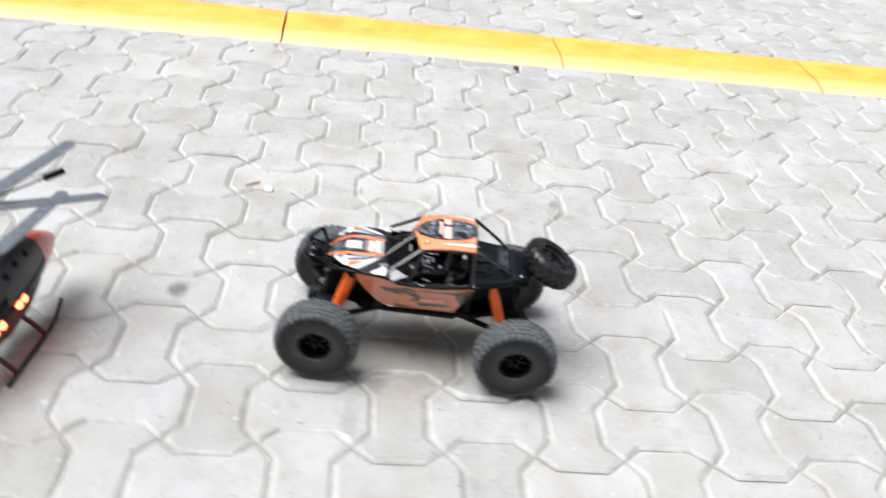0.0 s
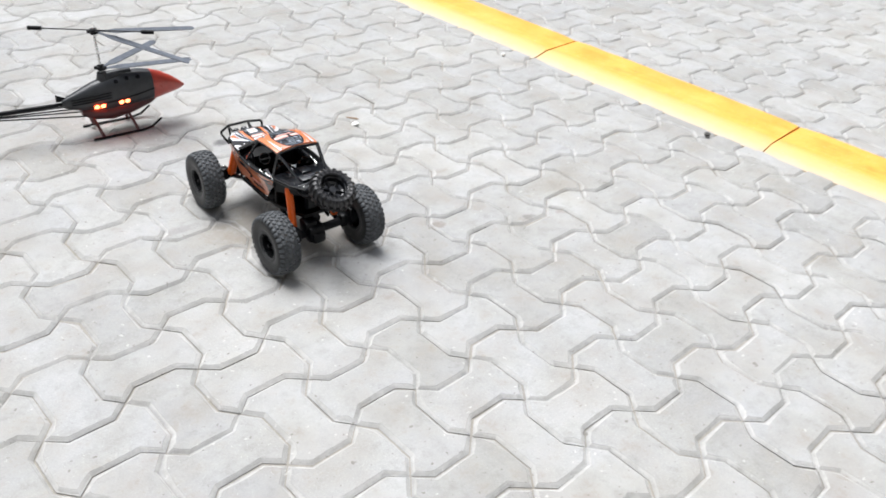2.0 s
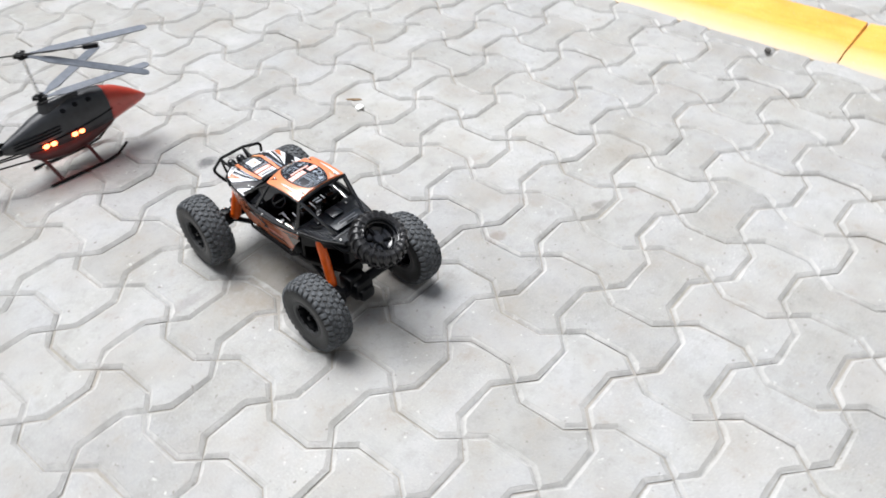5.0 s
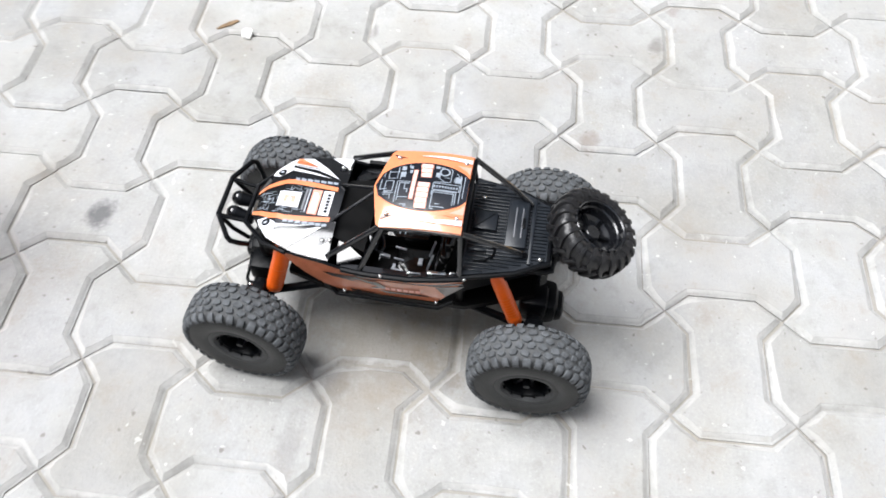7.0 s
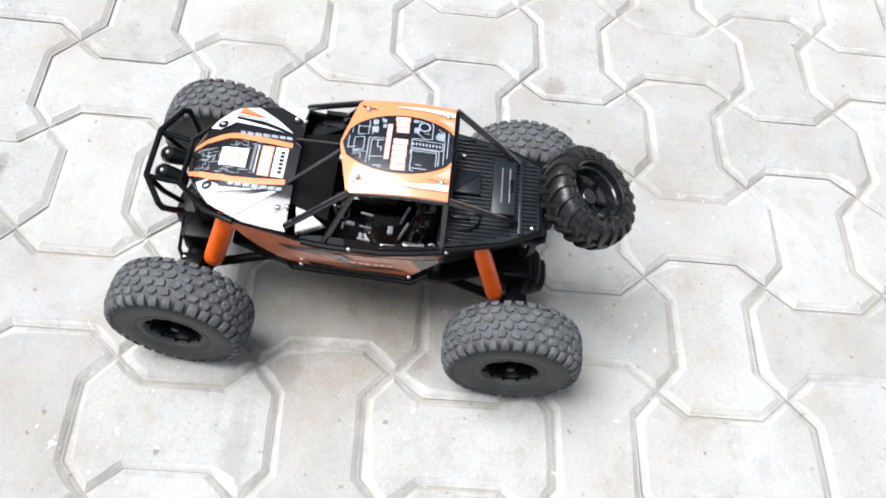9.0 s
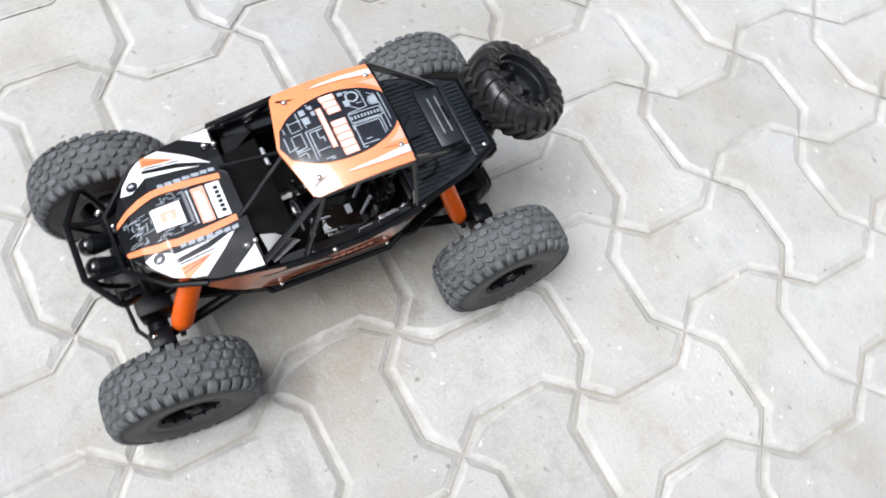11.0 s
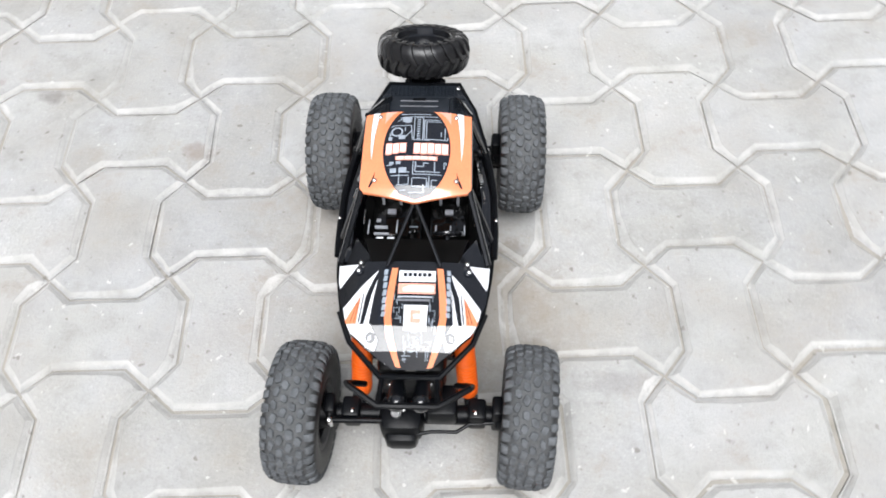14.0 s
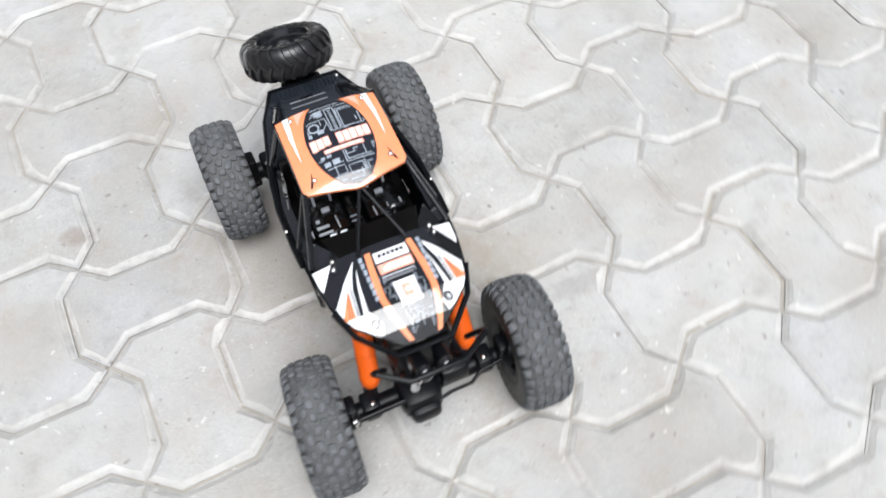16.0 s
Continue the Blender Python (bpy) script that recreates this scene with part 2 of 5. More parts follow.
CHIP = plain("white_chip", (0.82, 0.81, 0.78), 0.7, var=0.05)
LEAF = plain("dry_leaf", (0.20, 0.13, 0.07), 0.8, var=0.3, scale=200)
PEBBLE = plain("dark_pebble", (0.06, 0.055, 0.05), 0.8, var=0.3, scale=200, grain=0.001)


def rubber():
    m, n, l, b = shader("dusty_tyre_rubber", 0.8, 0, 0.2)
    tc = n.new("ShaderNodeTexCoord").outputs["Object"]
    sep = n.new("ShaderNodeSeparateXYZ")
    l.new(tc, sep.inputs[0])
    rad = n.new("ShaderNodeVectorMath")
    rad.operation = "LENGTH"
    flat = n.new("ShaderNodeCombineXYZ")
    l.new(sep.outputs[1], flat.inputs[1])
    l.new(sep.outputs[2], flat.inputs[2])
    l.new(flat.outputs[0], rad.inputs[0])
    t1 = noise_tex(n, l, 35, 4, 0.65, tc)
    t2 = noise_tex(n, l, 420, 3, 0.6, tc)
    # the tread and the bead have picked up pale ground dust, the wall between less
    dust = n.new("ShaderNodeValToRGB")
    e = dust.color_ramp.elements
    e[0].position, e[0].color = 0.35, (*grey(0.42), 1)
    e[1].position, e[1].color = 0.965, (*grey(0.72), 1)
    for p, c in ((0.50, 0.38), (0.62, 0.16), (0.84, 0.07), (0.91, 0.25)):
        e.new(p).color = (*grey(c), 1)
    l.new(maths(n, l, "DIVIDE", rad.outputs["Value"], 0.078), dust.inputs[0])
    fac = maths(n, l, "MULTIPLY", dust.outputs[0], ramp(n, l, t1.outputs[0], [(0.3, grey(0.65)), (0.7, grey(1.0))]))
    dark = ramp(n, l, t1.outputs[0], [(0.3, grey(0.008)), (0.7, grey(0.015))])
    col = mixed(n, l, dark, (0.150, 0.155, 0.158), fac)
    l.new(mixed(n, l, col, ramp(n, l, t2.outputs[0], [(0.3, grey(0.75)), (0.7, grey(1.1))]), 0.8, "MULTIPLY"), b.inputs["Base Color"])
    l.new(ramp(n, l, fac, [(0.2, grey(0.42)), (0.6, grey(0.85))]), b.inputs["Roughness"])
    bump(n, l, b, t2.outputs[0], 0.4, 0.0005)
    return m


RUBBER = rubber()
TREAD = plain("dusty_tread_rubber", (0.096, 0.102, 0.108), 0.85, var=0.40, scale=90, grain=0.0006, spec=0.2)
RUBBER_CLEAN = plain("black_tyre_rubber", (0.011, 0.011, 0.012), 0.36, var=0.25, grain=0.0003)


def glow(name, colour, power):
    m, n, l, b = shader(name, 0.3)
    b.inputs["Base Color"].default_value = (*colour, 1)
    b.inputs["Emission Color"].default_value = (*colour, 1)
    b.inputs["Emission Strength"].default_value = power
    return m


LED = glow("red_led_glow", (1.0, 0.12, 0.04), 9.0)


# ---- mesh helpers ----
def mesh_of(name, bm, *mats, smooth=False, angle=0.6):
    bmesh.ops.recalc_face_normals(bm, faces=bm.faces[:])
    me = bpy.data.meshes.new(name)
    bm.to_mesh(me)
    bm.free()
    for m in mats:
        me.materials.append(m)
    if smooth:
        me.shade_smooth()
        me.set_sharp_from_angle(angle=angle)
    return me


def part(name, bm, material, parent, label="", smooth=True):
    mats = material if isinstance(material, tuple) else (material,)
    ob = new(name, mesh_of(name, bm, *mats, smooth=smooth))
    ob.parent = parent
    if label:
        tagged(ob, label)
    return ob


def box(bm, centre, size, turn=None, bevel=0.0):
    m = Matrix.Translation(centre) @ (turn or Matrix()) @ Matrix.Diagonal((*size, 1))
    made = bmesh.ops.create_cube(bm, size=1, matrix=m)["verts"]
    if bevel:
        edges = list({e for v in made for e in v.link_edges})
        bmesh.ops.bevel(bm, geom=edges, offset=bevel, segments=2, profile=0.5, affect="EDGES")
    return made


def rod(bm, a, b, r, r2=None, segs=10):
    a, b = Vector(a), Vector(b)
    d = b - a
    m = Matrix.Translation((a + b) / 2) @ d.to_track_quat("Z", "Y").to_matrix().to_4x4()
    bmesh.ops.create_cone(bm, cap_ends=True, segments=segs, radius1=r, radius2=r if r2 is None else r2, depth=d.length, matrix=m)


def ball(bm, c, r, segs=10):
    bmesh.ops.create_uvsphere(bm, u_segments=segs, v_segments=max(6, segs // 2 + 1), radius=r, matrix=Matrix.Translation(c))


def tube(bm, pts, r, segs=8, closed=False):
    """A bent round bar through the points, with mitred corners."""
    pts = [Vector(p) for p in pts]
    n = len(pts)
    rings = []
    side = None
    for i, p in enumerate(pts):
        before = pts[i - 1] if (i or closed) else None
        after = pts[(i + 1) % n] if (i < n - 1 or closed) else None
        d1 = (p - before).normalized() if before is not None else None
        d2 = (after - p).normalized() if after is not None else None
        d = ((d1 or d2) + (d2 or d1)).normalized()
        if side is None:
            side = d.orthogonal().normalized()
        side = (side - d * side.dot(d)).normalized()
        up = d.cross(side)
        k = 1.0 if (d1 is None or d2 is None) else 1.0 / max(0.5, math.cos(d1.angle(d2) / 2))
        rings.append([bm.verts.new(p + (side * math.cos(a) * min(k, 1.3) + up * math.sin(a)) * r) for a in (2 * math.pi * j / segs for j in range(segs))])
    for i in range(n if closed else n - 1):
        p, q = rings[i], rings[(i + 1) % n]
        for j in range(segs):
            bm.faces.new((p[j], p[(j + 1) % segs], q[(j + 1) % segs], q[j]))
    if not closed:
        bm.faces.new(rings[0][::-1])
        bm.faces.new(rings[-1])


def revolve(bm, profile, segs=48, axis="x"):
    """Turns (along, radius) pairs round the axis."""
    rings = []
    for s, r in profile:
        ring = []
        for j in range(segs):
            a = 2 * math.pi * j / segs
            c, d = r * math.cos(a), r * math.sin(a)
            ring.append(bm.verts.new((s, c, d) if axis == "x" else (c, d, s)))
        rings.append(ring)
    for p, q in zip(rings, rings[1:]):
        for j in range(segs):
            bm.faces.new((p[j], p[(j + 1) % segs], q[(j + 1) % segs], q[j]))
    return rings


def slab(bm, outline, low, high):
    """A plate with the outline (x, y); low and high are heights or functions of x, y."""
    lo = low if callable(low) else (lambda x, y: low)
    hi = high if callable(high) else (lambda x, y: high)
    a = [bm.verts.new((x, y, lo(x, y))) for x, y in outline]
    b = [bm.verts.new((x, y, hi(x, y))) for x, y in outline]
    n = len(outline)
    bm.faces.new(a[::-1])
    bm.faces.new(b)
    for i in range(n):
        bm.faces.new((a[i], a[(i + 1) % n], b[(i + 1) % n], b[i]))


def skin(bm, outline, surface, lift=0.0, cuts=2, thick=0.0):
    """A print or shell with the outline (x, y), laid on the surface z(x, y)."""
    vs = [bm.verts.new((x, y, 0)) for x, y in outline]
    f = bm.faces.new(vs)
    new_faces = bmesh.ops.triangulate(bm, faces=[f])["faces"]
    for _ in range(cuts):
        edges = list({e for g in new_faces for e in g.edges})
        got = bmesh.ops.subdivide_edges(bm, edges=edges, cuts=1, use_grid_fill=True)
        new_faces = list({g for v in got["geom"] if isinstance(v, bmesh.types.BMVert) for g in v.link_faces} | {g for g in new_faces if g.is_valid})
    used = {v for g in new_faces for v in g.verts}
    for v in used:
        v.co.z = surface(v.co.x, v.co.y) + lift
    if thick:
        ext = bmesh.ops.extrude_face_region(bm, geom=new_faces)
        for v in ext["geom"]:
            if isinstance(v, bmesh.types.BMVert):
                v.co.z -= thick


def mirror(pts):
    return [(-x, y) for x, y in pts][::-1]


# ---- setting ----
PITCH = 0.16          # node grid of the paving
KERB_AT, KERB_TURN, KERB_WIDE, KERB_HIGH = (2.490, 2.350), 1.6, 0.285, 0.02

bm = bmesh.new()
slab(bm, [(-60, -60), (60, -60), (60, 60), (-60, 60)], -0.3, -0.0085)
ground = tagged(new("ground", mesh_of("ground", bm, SAND)), "flat bedding of pale sand under the grey paving", "ground", kind="structure")
pavement = tagged(new("pavement"), "grey interlocking bone-shaped concrete pavers with pale worn edges", "pavement", kind="structure")

kerb = tagged(new("kerb"), "low yellow-painted concrete kerb with scuffed bevelled edge", "kerb", kind="structure")
kerb.matrix_basis = Matrix.Translation((*KERB_AT, 0)) @ pose(0, 0, 0, 0, 0, KERB_TURN)


def kerb_stone(length, seed):
    rng = random.Random(seed)
    bm = bmesh.new()
    section = [(-0.015, -0.05), (-0.013, -0.0022), (0.002, 0.0022), (0.055, KERB_HIGH - 0.003), (0.066, KERB_HIGH), (KERB_WIDE - 0.012, KERB_HIGH + 0.001), (KERB_WIDE - 0.002, KERB_HIGH - 0.006), (KERB_WIDE, -0.05)]
    steps = 14
    rings = []
    for k in range(steps + 1):
        y = 0.0035 + (length - 0.007) * k / steps
        drop = 0.004 if k in (0, steps) else 0.0
        rings.append([bm.verts.new((x + rng.uniform(-0.0018, 0.0018), y + (rng.uniform(-0.002, 0.002)), z - (drop if z > 0 else 0) + rng.uniform(-0.0007, 0.0007))) for x, z in section])
    for p, q in zip(rings, rings[1:]):
        for j in range(len(section) - 1):
            bm.faces.new((p[j], p[j + 1], q[j + 1], q[j]))
    bm.faces.new(rings[0])
    bm.faces.new(rings[-1][::-1])
    return bm


for k in range(-9, 9):
    stone = part("kerb_stone", kerb_stone(1.022, 40 + k), KERB, kerb)
    stone.location = (0, 1.022 * k, 0)


# plain walls added out of view to cut low sky light and dim reflections
PLASTER = plain("grey_wall_plaster", (0.30, 0.295, 0.285), 0.85, var=0.15, scale=2.0, grain=0.002)
for side, x0, y0, x1, y1 in (("east", 11.0, -7.0, 11.25, 11.0), ("west", -5.25, -7.0, -5.0, 11.0), ("north", -5.25, 11.0, 11.25, 11.25), ("south", -5.25, -7.25, 11.25, -7.0)):
    bm = bmesh.new()
    slab(bm, [(x0, y0), (x1, y0), (x1, y1), (x0, y1)], -0.05, {"south": 12.0, "east": 12.0, "north": 6.5, "west": 6.5}[side])
    tagged(new("unseen_wall_" + side, mesh_of("unseen_wall_" + side, bm, PLASTER)), "plain grey unseen wall that blocks low sky light", "wall", kind="structure")

# ---- the toy truck (y ahead, x to its right, on its own ground) ----
truck = tagged(new("toy_truck"), "black and orange off-road toy truck parked on grey pavers", "toy car")
truck.matrix_basis = Matrix.Translation((0.962, 1.902, 0)) @ pose(0, 0, 0, 0, 0, -3.0)


screw_bm = bmesh.new()
ball(screw_bm, (0, 0, 0), 0.0029, 8)
SCREW = mesh_of("screw", screw_bm, STEEL, smooth=True)


def screw(parent, at, size=1.0):
    ob = new("screw", SCREW)
    ob.parent, ob.location, ob.scale = parent, at, (size, size, size * 0.8)


def hood_z(x, y):
    """The bonnet lies nearly level, folds down at the sides and drops in two creases to the nose."""
    side = max(0.0, abs(x) - 0.045)
    return 0.2130 - 1.0 * x * x - 0.17 * side * side / (side + 0.005) - 0.36 * max(0.0, y - 0.1430 + 0.05 * abs(x)) - 0.40 * max(0.0, y - 0.166)


def roof_z(x, y):
    return 0.2680 - 2.2 * x * x - 0.05 * (y + 0.04) - 1.5 * (y + 0.04) ** 2 - 0.20 * max(0.0, y - 0.008)


HOOD = [(0.0790, 0.0685), (0.0768, 0.092), (0.0742, 0.112), (0.0678, 0.131), (0.0587, 0.1495), (0.0440, 0.1630), (0.0300, 0.1730), (0.0165, 0.1808)]
bm = bmesh.new()
skin(bm, HOOD + mirror(HOOD), hood_z, 0, 5, 0.003)
hood = part("hood", bm, BLACK_GLOSS, truck, "glossy black bonnet with orange and white stripe prints")


def prints(parent, surface, items, lift=0.0006, shift=0.0):
    """Flat prints on a shell; a level over 0 also prints the mirror image, shift moves the middle line."""
    for name, outline, material, level in items:
        for shape in ([outline, mirror(outline)] if level > 0 else [outline]):
            bm = bmesh.new()
            skin(bm, [(x + shift, y) for x, y in shape], surface, lift + 0.00035 * abs(level), 4)
            part(name, bm, material, parent)


PRINT_MID = -0.0042          # the bonnet's stripes sit a little off its middle line
prints(hood, hood_z, [
    ("orange_stripe", [(0.0200, 0.0770), (0.0262, 0.0770), (0.0300, 0.1090), (0.0311, 0.1330), (0.0285, 0.1528), (0.0225, 0.1693), (0.0180, 0.1787), (0.0128, 0.1797), (0.0172, 0.1671), (0.0215, 0.1506), (0.0240, 0.1330), (0.0228, 0.1095)], ORANGE, 1),
    ("dark_band", [(0.0262, 0.0770), (0.0350, 0.0770), (0.0362, 0.1015), (0.0371, 0.1330), (0.0343, 0.1484), (0.0310, 0.1484), (0.0311, 0.1330), (0.0300, 0.1090)], DARKBLUE, 1),
    ("label_plate", [(-0.0186, 0.0800), (0.0186, 0.0800), (0.0186, 0.0930), (-0.0186, 0.0930)], WHITE, -1),
    ("salmon_plate", [(-0.0188, 0.0950), (0.0188, 0.0950), (0.0188, 0.1070), (-0.0188, 0.1070)], SALMON, -1),
    ("salmon_plate_edge", [(-0.0172, 0.0973), (0.0080, 0.0973), (0.0140, 0.1005), (0.0140, 0.1047), (-0.0172, 0.1047)], PALE_PINK, -2),
    ("grey_plate", [(-0.0160, 0.1095), (0.0190, 0.1095), (0.0190, 0.1113), (-0.0160, 0.1113)], SILVER_DECAL, -1),
    ("grey_plate", [(-0.0140, 0.1127), (0.0170, 0.1127), (0.0170, 0.1155), (-0.0140, 0.1155)], NOSE_PRINT, -1),
    ("badge_plate", [(-0.0120, 0.1198), (0.0120, 0.1198), (0.0112, 0.1475), (-0.0112, 0.1475)], WHITE, -1),
    ("badge", [(-0.0050, 0.1255), (0.0050, 0.1255), (0.0050, 0.1398), (-0.0050, 0.1398)], SALMON, -2),
    ("badge_eye", [(-0.0050, 0.1303), (0.0020, 0.1303), (0.0020, 0.1350), (-0.0050, 0.1350)], WHITE, -3),
], shift=PRINT_MID)
prints(hood, hood_z, [
    ("white_corner", [(0.0570, 0.0714), (0.0780, 0.0700), (0.0765, 0.0915), (0.0745, 0.0975)], WHITE, 1),
    ("white_fan", [(0.0352, 0.0790), (0.0525, 0.0985), (0.0692, 0.1209), (0.0670, 0.1319), (0.0640, 0.1402), (0.0505, 0.1402), (0.0470, 0.1100), (0.0408, 0.0920)], WHITE, 1),
    ("white_ray", [(0.0356, 0.0890), (0.0412, 0.1090), (0.0466, 0.1408), (0.0416, 0.1412), (0.0388, 0.1120)], WHITE, 1),
    ("orange_fan", [(0.0516, 0.1080), (0.0660, 0.1350), (0.0648, 0.1392), (0.0545, 0.1398)], ORANGE, 2),
    ("hatch_line", [(0.0492, 0.1050), (0.0528, 0.1392), (0.0514, 0.1392), (0.0484, 0.1070)], DARKBLUE, 2),
    ("hatch_line", [(0.0528, 0.1120), (0.0574, 0.1385), (0.0567, 0.1385), (0.0524, 0.1125)], SHARD, 3),
    ("hatch_line", [(0.0548, 0.1155), (0.0608, 0.1375), (0.0601, 0.1378), (0.0544, 0.1160)], SHARD, 3),
    ("round_badge", [(0.0392 + 0.0052 * math.cos(0.5236 * k), 0.1540 + 0.0056 * math.sin(0.5236 * k)) for k in range(12)], DARKBLUE, 3),
    ("round_badge_mark", [(0.0382, 0.1517), (0.0414, 0.1528), (0.0417, 0.1572), (0.0385, 0.1561)], SILVER_DECAL, 4),
    ("white_nose", [(0.0642, 0.1404), (0.0592, 0.1488), (0.0438, 0.1622), (0.0350, 0.1665), (0.0322, 0.1560), (0.0402, 0.1414)], WHITE, 2),
    ("screw_dot", [(0.0565 + 0.0046 * math.cos(0.5236 * k), 0.0790 + 0.0046 * math.sin(0.5236 * k)) for k in range(12)], DARKBLUE, 2),
])
rng = random.Random(11)
bm = bmesh.new()
for k in range(150):
    x, y = rng.uniform(-0.0230, 0.0230), rng.uniform(0.109, 0.176)
    long, across = rng.uniform(0.003, 0.009), rng.random() < 0.4
    lx, ly = (long, 0.0006) if across else (0.0006, long)
    half = 0.0225 - 0.30 * max(0.0, y - 0.140)
    if abs(x) + lx / 2 < half and (abs(x) - lx / 2 > 0.0130 or y - ly / 2 > 0.1480):
        skin(bm, [(PRINT_MID + x + a * lx / 2, y + b * ly / 2) for a, b in ((-1, -1), (1, -1), (1, 1), (-1, 1))], hood_z, 0.0008, 0)
tagged(part("line_print", bm, CIRCUIT, hood, "fine grey line drawing"), kind="stuff")
# rows of small unreadable characters, as bars
for y0, y1 in ((0.0790, 0.0850), (0.0862, 0.0925), (0.0940, 0.1010), (0.1025, 0.1095), (0.1110, 0.1180), (0.1195, 0.1260), (0.1275, 0.1330)):
    prints(hood, hood_z, [("character_bar", [(0.0298, y0), (0.0336, y0), (0.0344, y1), (0.0306, y1)], CIRCUIT, 2)], shift=PRINT_MID)
for k in range(6):
    prints(hood, hood_z, [("character_bar", [(x, y) for x, y in ((-0.0142 + 0.0049 * k, 0.0828), (-0.0106 + 0.0049 * k, 0.0828), (-0.0106 + 0.0049 * k, 0.0870), (-0.0142 + 0.0049 * k, 0.0870))], DARKBLUE, -2)], shift=PRINT_MID)
for sx in (-1, 1):
    for x, y in ((0.0547, 0.0700), (0.0565, 0.0790)):
        screw(hood, (sx * x, y, hood_z(x, y) + 0.0022))

ROOF = [(0.0568, -0.0870), (0.0575, 0.0070), (0.0535, 0.0120), (0.004, 0.0238), (0.0, 0.0240)]
bm = bmesh.new()
skin(bm, ROOF[:-1] + [(0.0, 0.0242)] + mirror(ROOF[:-1]), roof_z, 0, 5, 0.003)
roof = part("roof", bm, ORANGE, truck, "glossy orange roof panel with a black oval print")
oval = []
for k in range(25):
    y = -0.0868 + 0.1000 * k / 24
    oval.append((0.0352 * math.sqrt(max(0.0, 1 - ((y + 0.036) / 0.058) ** 2)), y))
oval += [(0.0160, 0.0165), (0.0010, 0.0218)]
prints(roof, roof_z, [
    ("black_oval", oval + mirror(oval), DARKBLUE, -1),
    # sky glare along the roof's sides, painted in white
    ("glare_streak", [(0.0415, -0.0862), (0.0485, -0.0862), (0.0492, -0.0580), (0.0482, -0.0360), (0.0468, -0.0230), (0.0452, -0.0540)], WHITE, 3),
    ("orange_flame", [(0.0160, -0.0866), (0.0400, -0.0866), (0.0378, -0.0630), (0.0335, -0.0670), (0.0295, -0.0745), (0.0240, -0.0810)], ORANGE, 2),
    ("flame_shade", [(0.0220, -0.0864), (0.0350, -0.0864), (0.0352, -0.0690), (0.0325, -0.0745), (0.0275, -0.0815)], SALMON, 3),
    ("black_dart", [(0.0435, 0.0020), (0.0465, 0.0080), (0.0485, 0.0080), (0.0450, -0.0010), (0.0420, -0.0090)], DARKBLUE, 1),
    ("lettering_shade", [(-0.022, -0.0255), (0.0215, -0.0255), (0.0215, -0.0205), (-0.022, -0.0205)], SALMON, -3),
])
rng = random.Random(5)
for k in range(9):
    x, h = -0.0326 + 0.0073 * k, rng.uniform(0.0098, 0.0120)
    if k == 5:
        continue
    prints(roof, roof_z, [
        ("lettering_shade", [(x - 0.0004, -0.0422), (x + 0.0065, -0.0422 + 0.0006 * (k % 2)), (x + 0.0066, -0.0396 + h), (x + 0.0030, -0.0392 + h), (x - 0.0004, -0.0398 + h)], SALMON, -3),
        ("character_bar", [(x + 0.0003, -0.0408), (x + 0.0058, -0.0408), (x + 0.0058, -0.0412 + h), (x + 0.0024, -0.0406 + h), (x + 0.0003, -0.0414 + h)], PALE_PINK, -4)])
for k in range(5):
    x = -0.0200 + 0.0083 * k
    prints(roof, roof_z, [("character_bar", [(x, -0.0247), (x + 0.0068, -0.0247), (x + 0.0068, -0.0215), (x, -0.0215)], PALE_PINK, -4)])
bm = bmesh.new()


def inside(x, y):
    return abs(x) < 0.0345 * math.sqrt(max(0.0, 1 - ((y + 0.036) / 0.0575) ** 2)) - 0.001 and not -0.0435 < y < -0.0198 and -0.0860 < y < 0.0190 - 0.26 * abs(x)


def line(x0, y0, x1, y1, w=0.0010):
    """A thin printed line on the roof's dark oval, in pieces that lie inside it."""
    a, b = (Vector((0.97 * x, 0.96 * y + (0.0100 if y > -0.036 else 0.0060))) for x, y in ((x0, y0), (x1, y1)))
    side = Vector((a.y - b.y, b.x - a.x)).normalized() * w / 2
    n = max(1, round((b - a).length / 0.004))
    for k in range(n):
        p, q = a.lerp(b, k / n), a.lerp(b, (k + 1) / n)
        if inside(*p) and inside(*q):
            skin(bm, [tuple(p - side), tuple(q - side), tuple(q + side), tuple(p + side)], roof_z, 0.0017, 0)


def loop(x0, y0, x1, y1, w=0.0010):
    for p in ((x0, y0, x1, y0), (x1, y0, x1, y1), (x1, y1, x0, y1), (x0, y1, x0, y0)):
        line(*p, w)


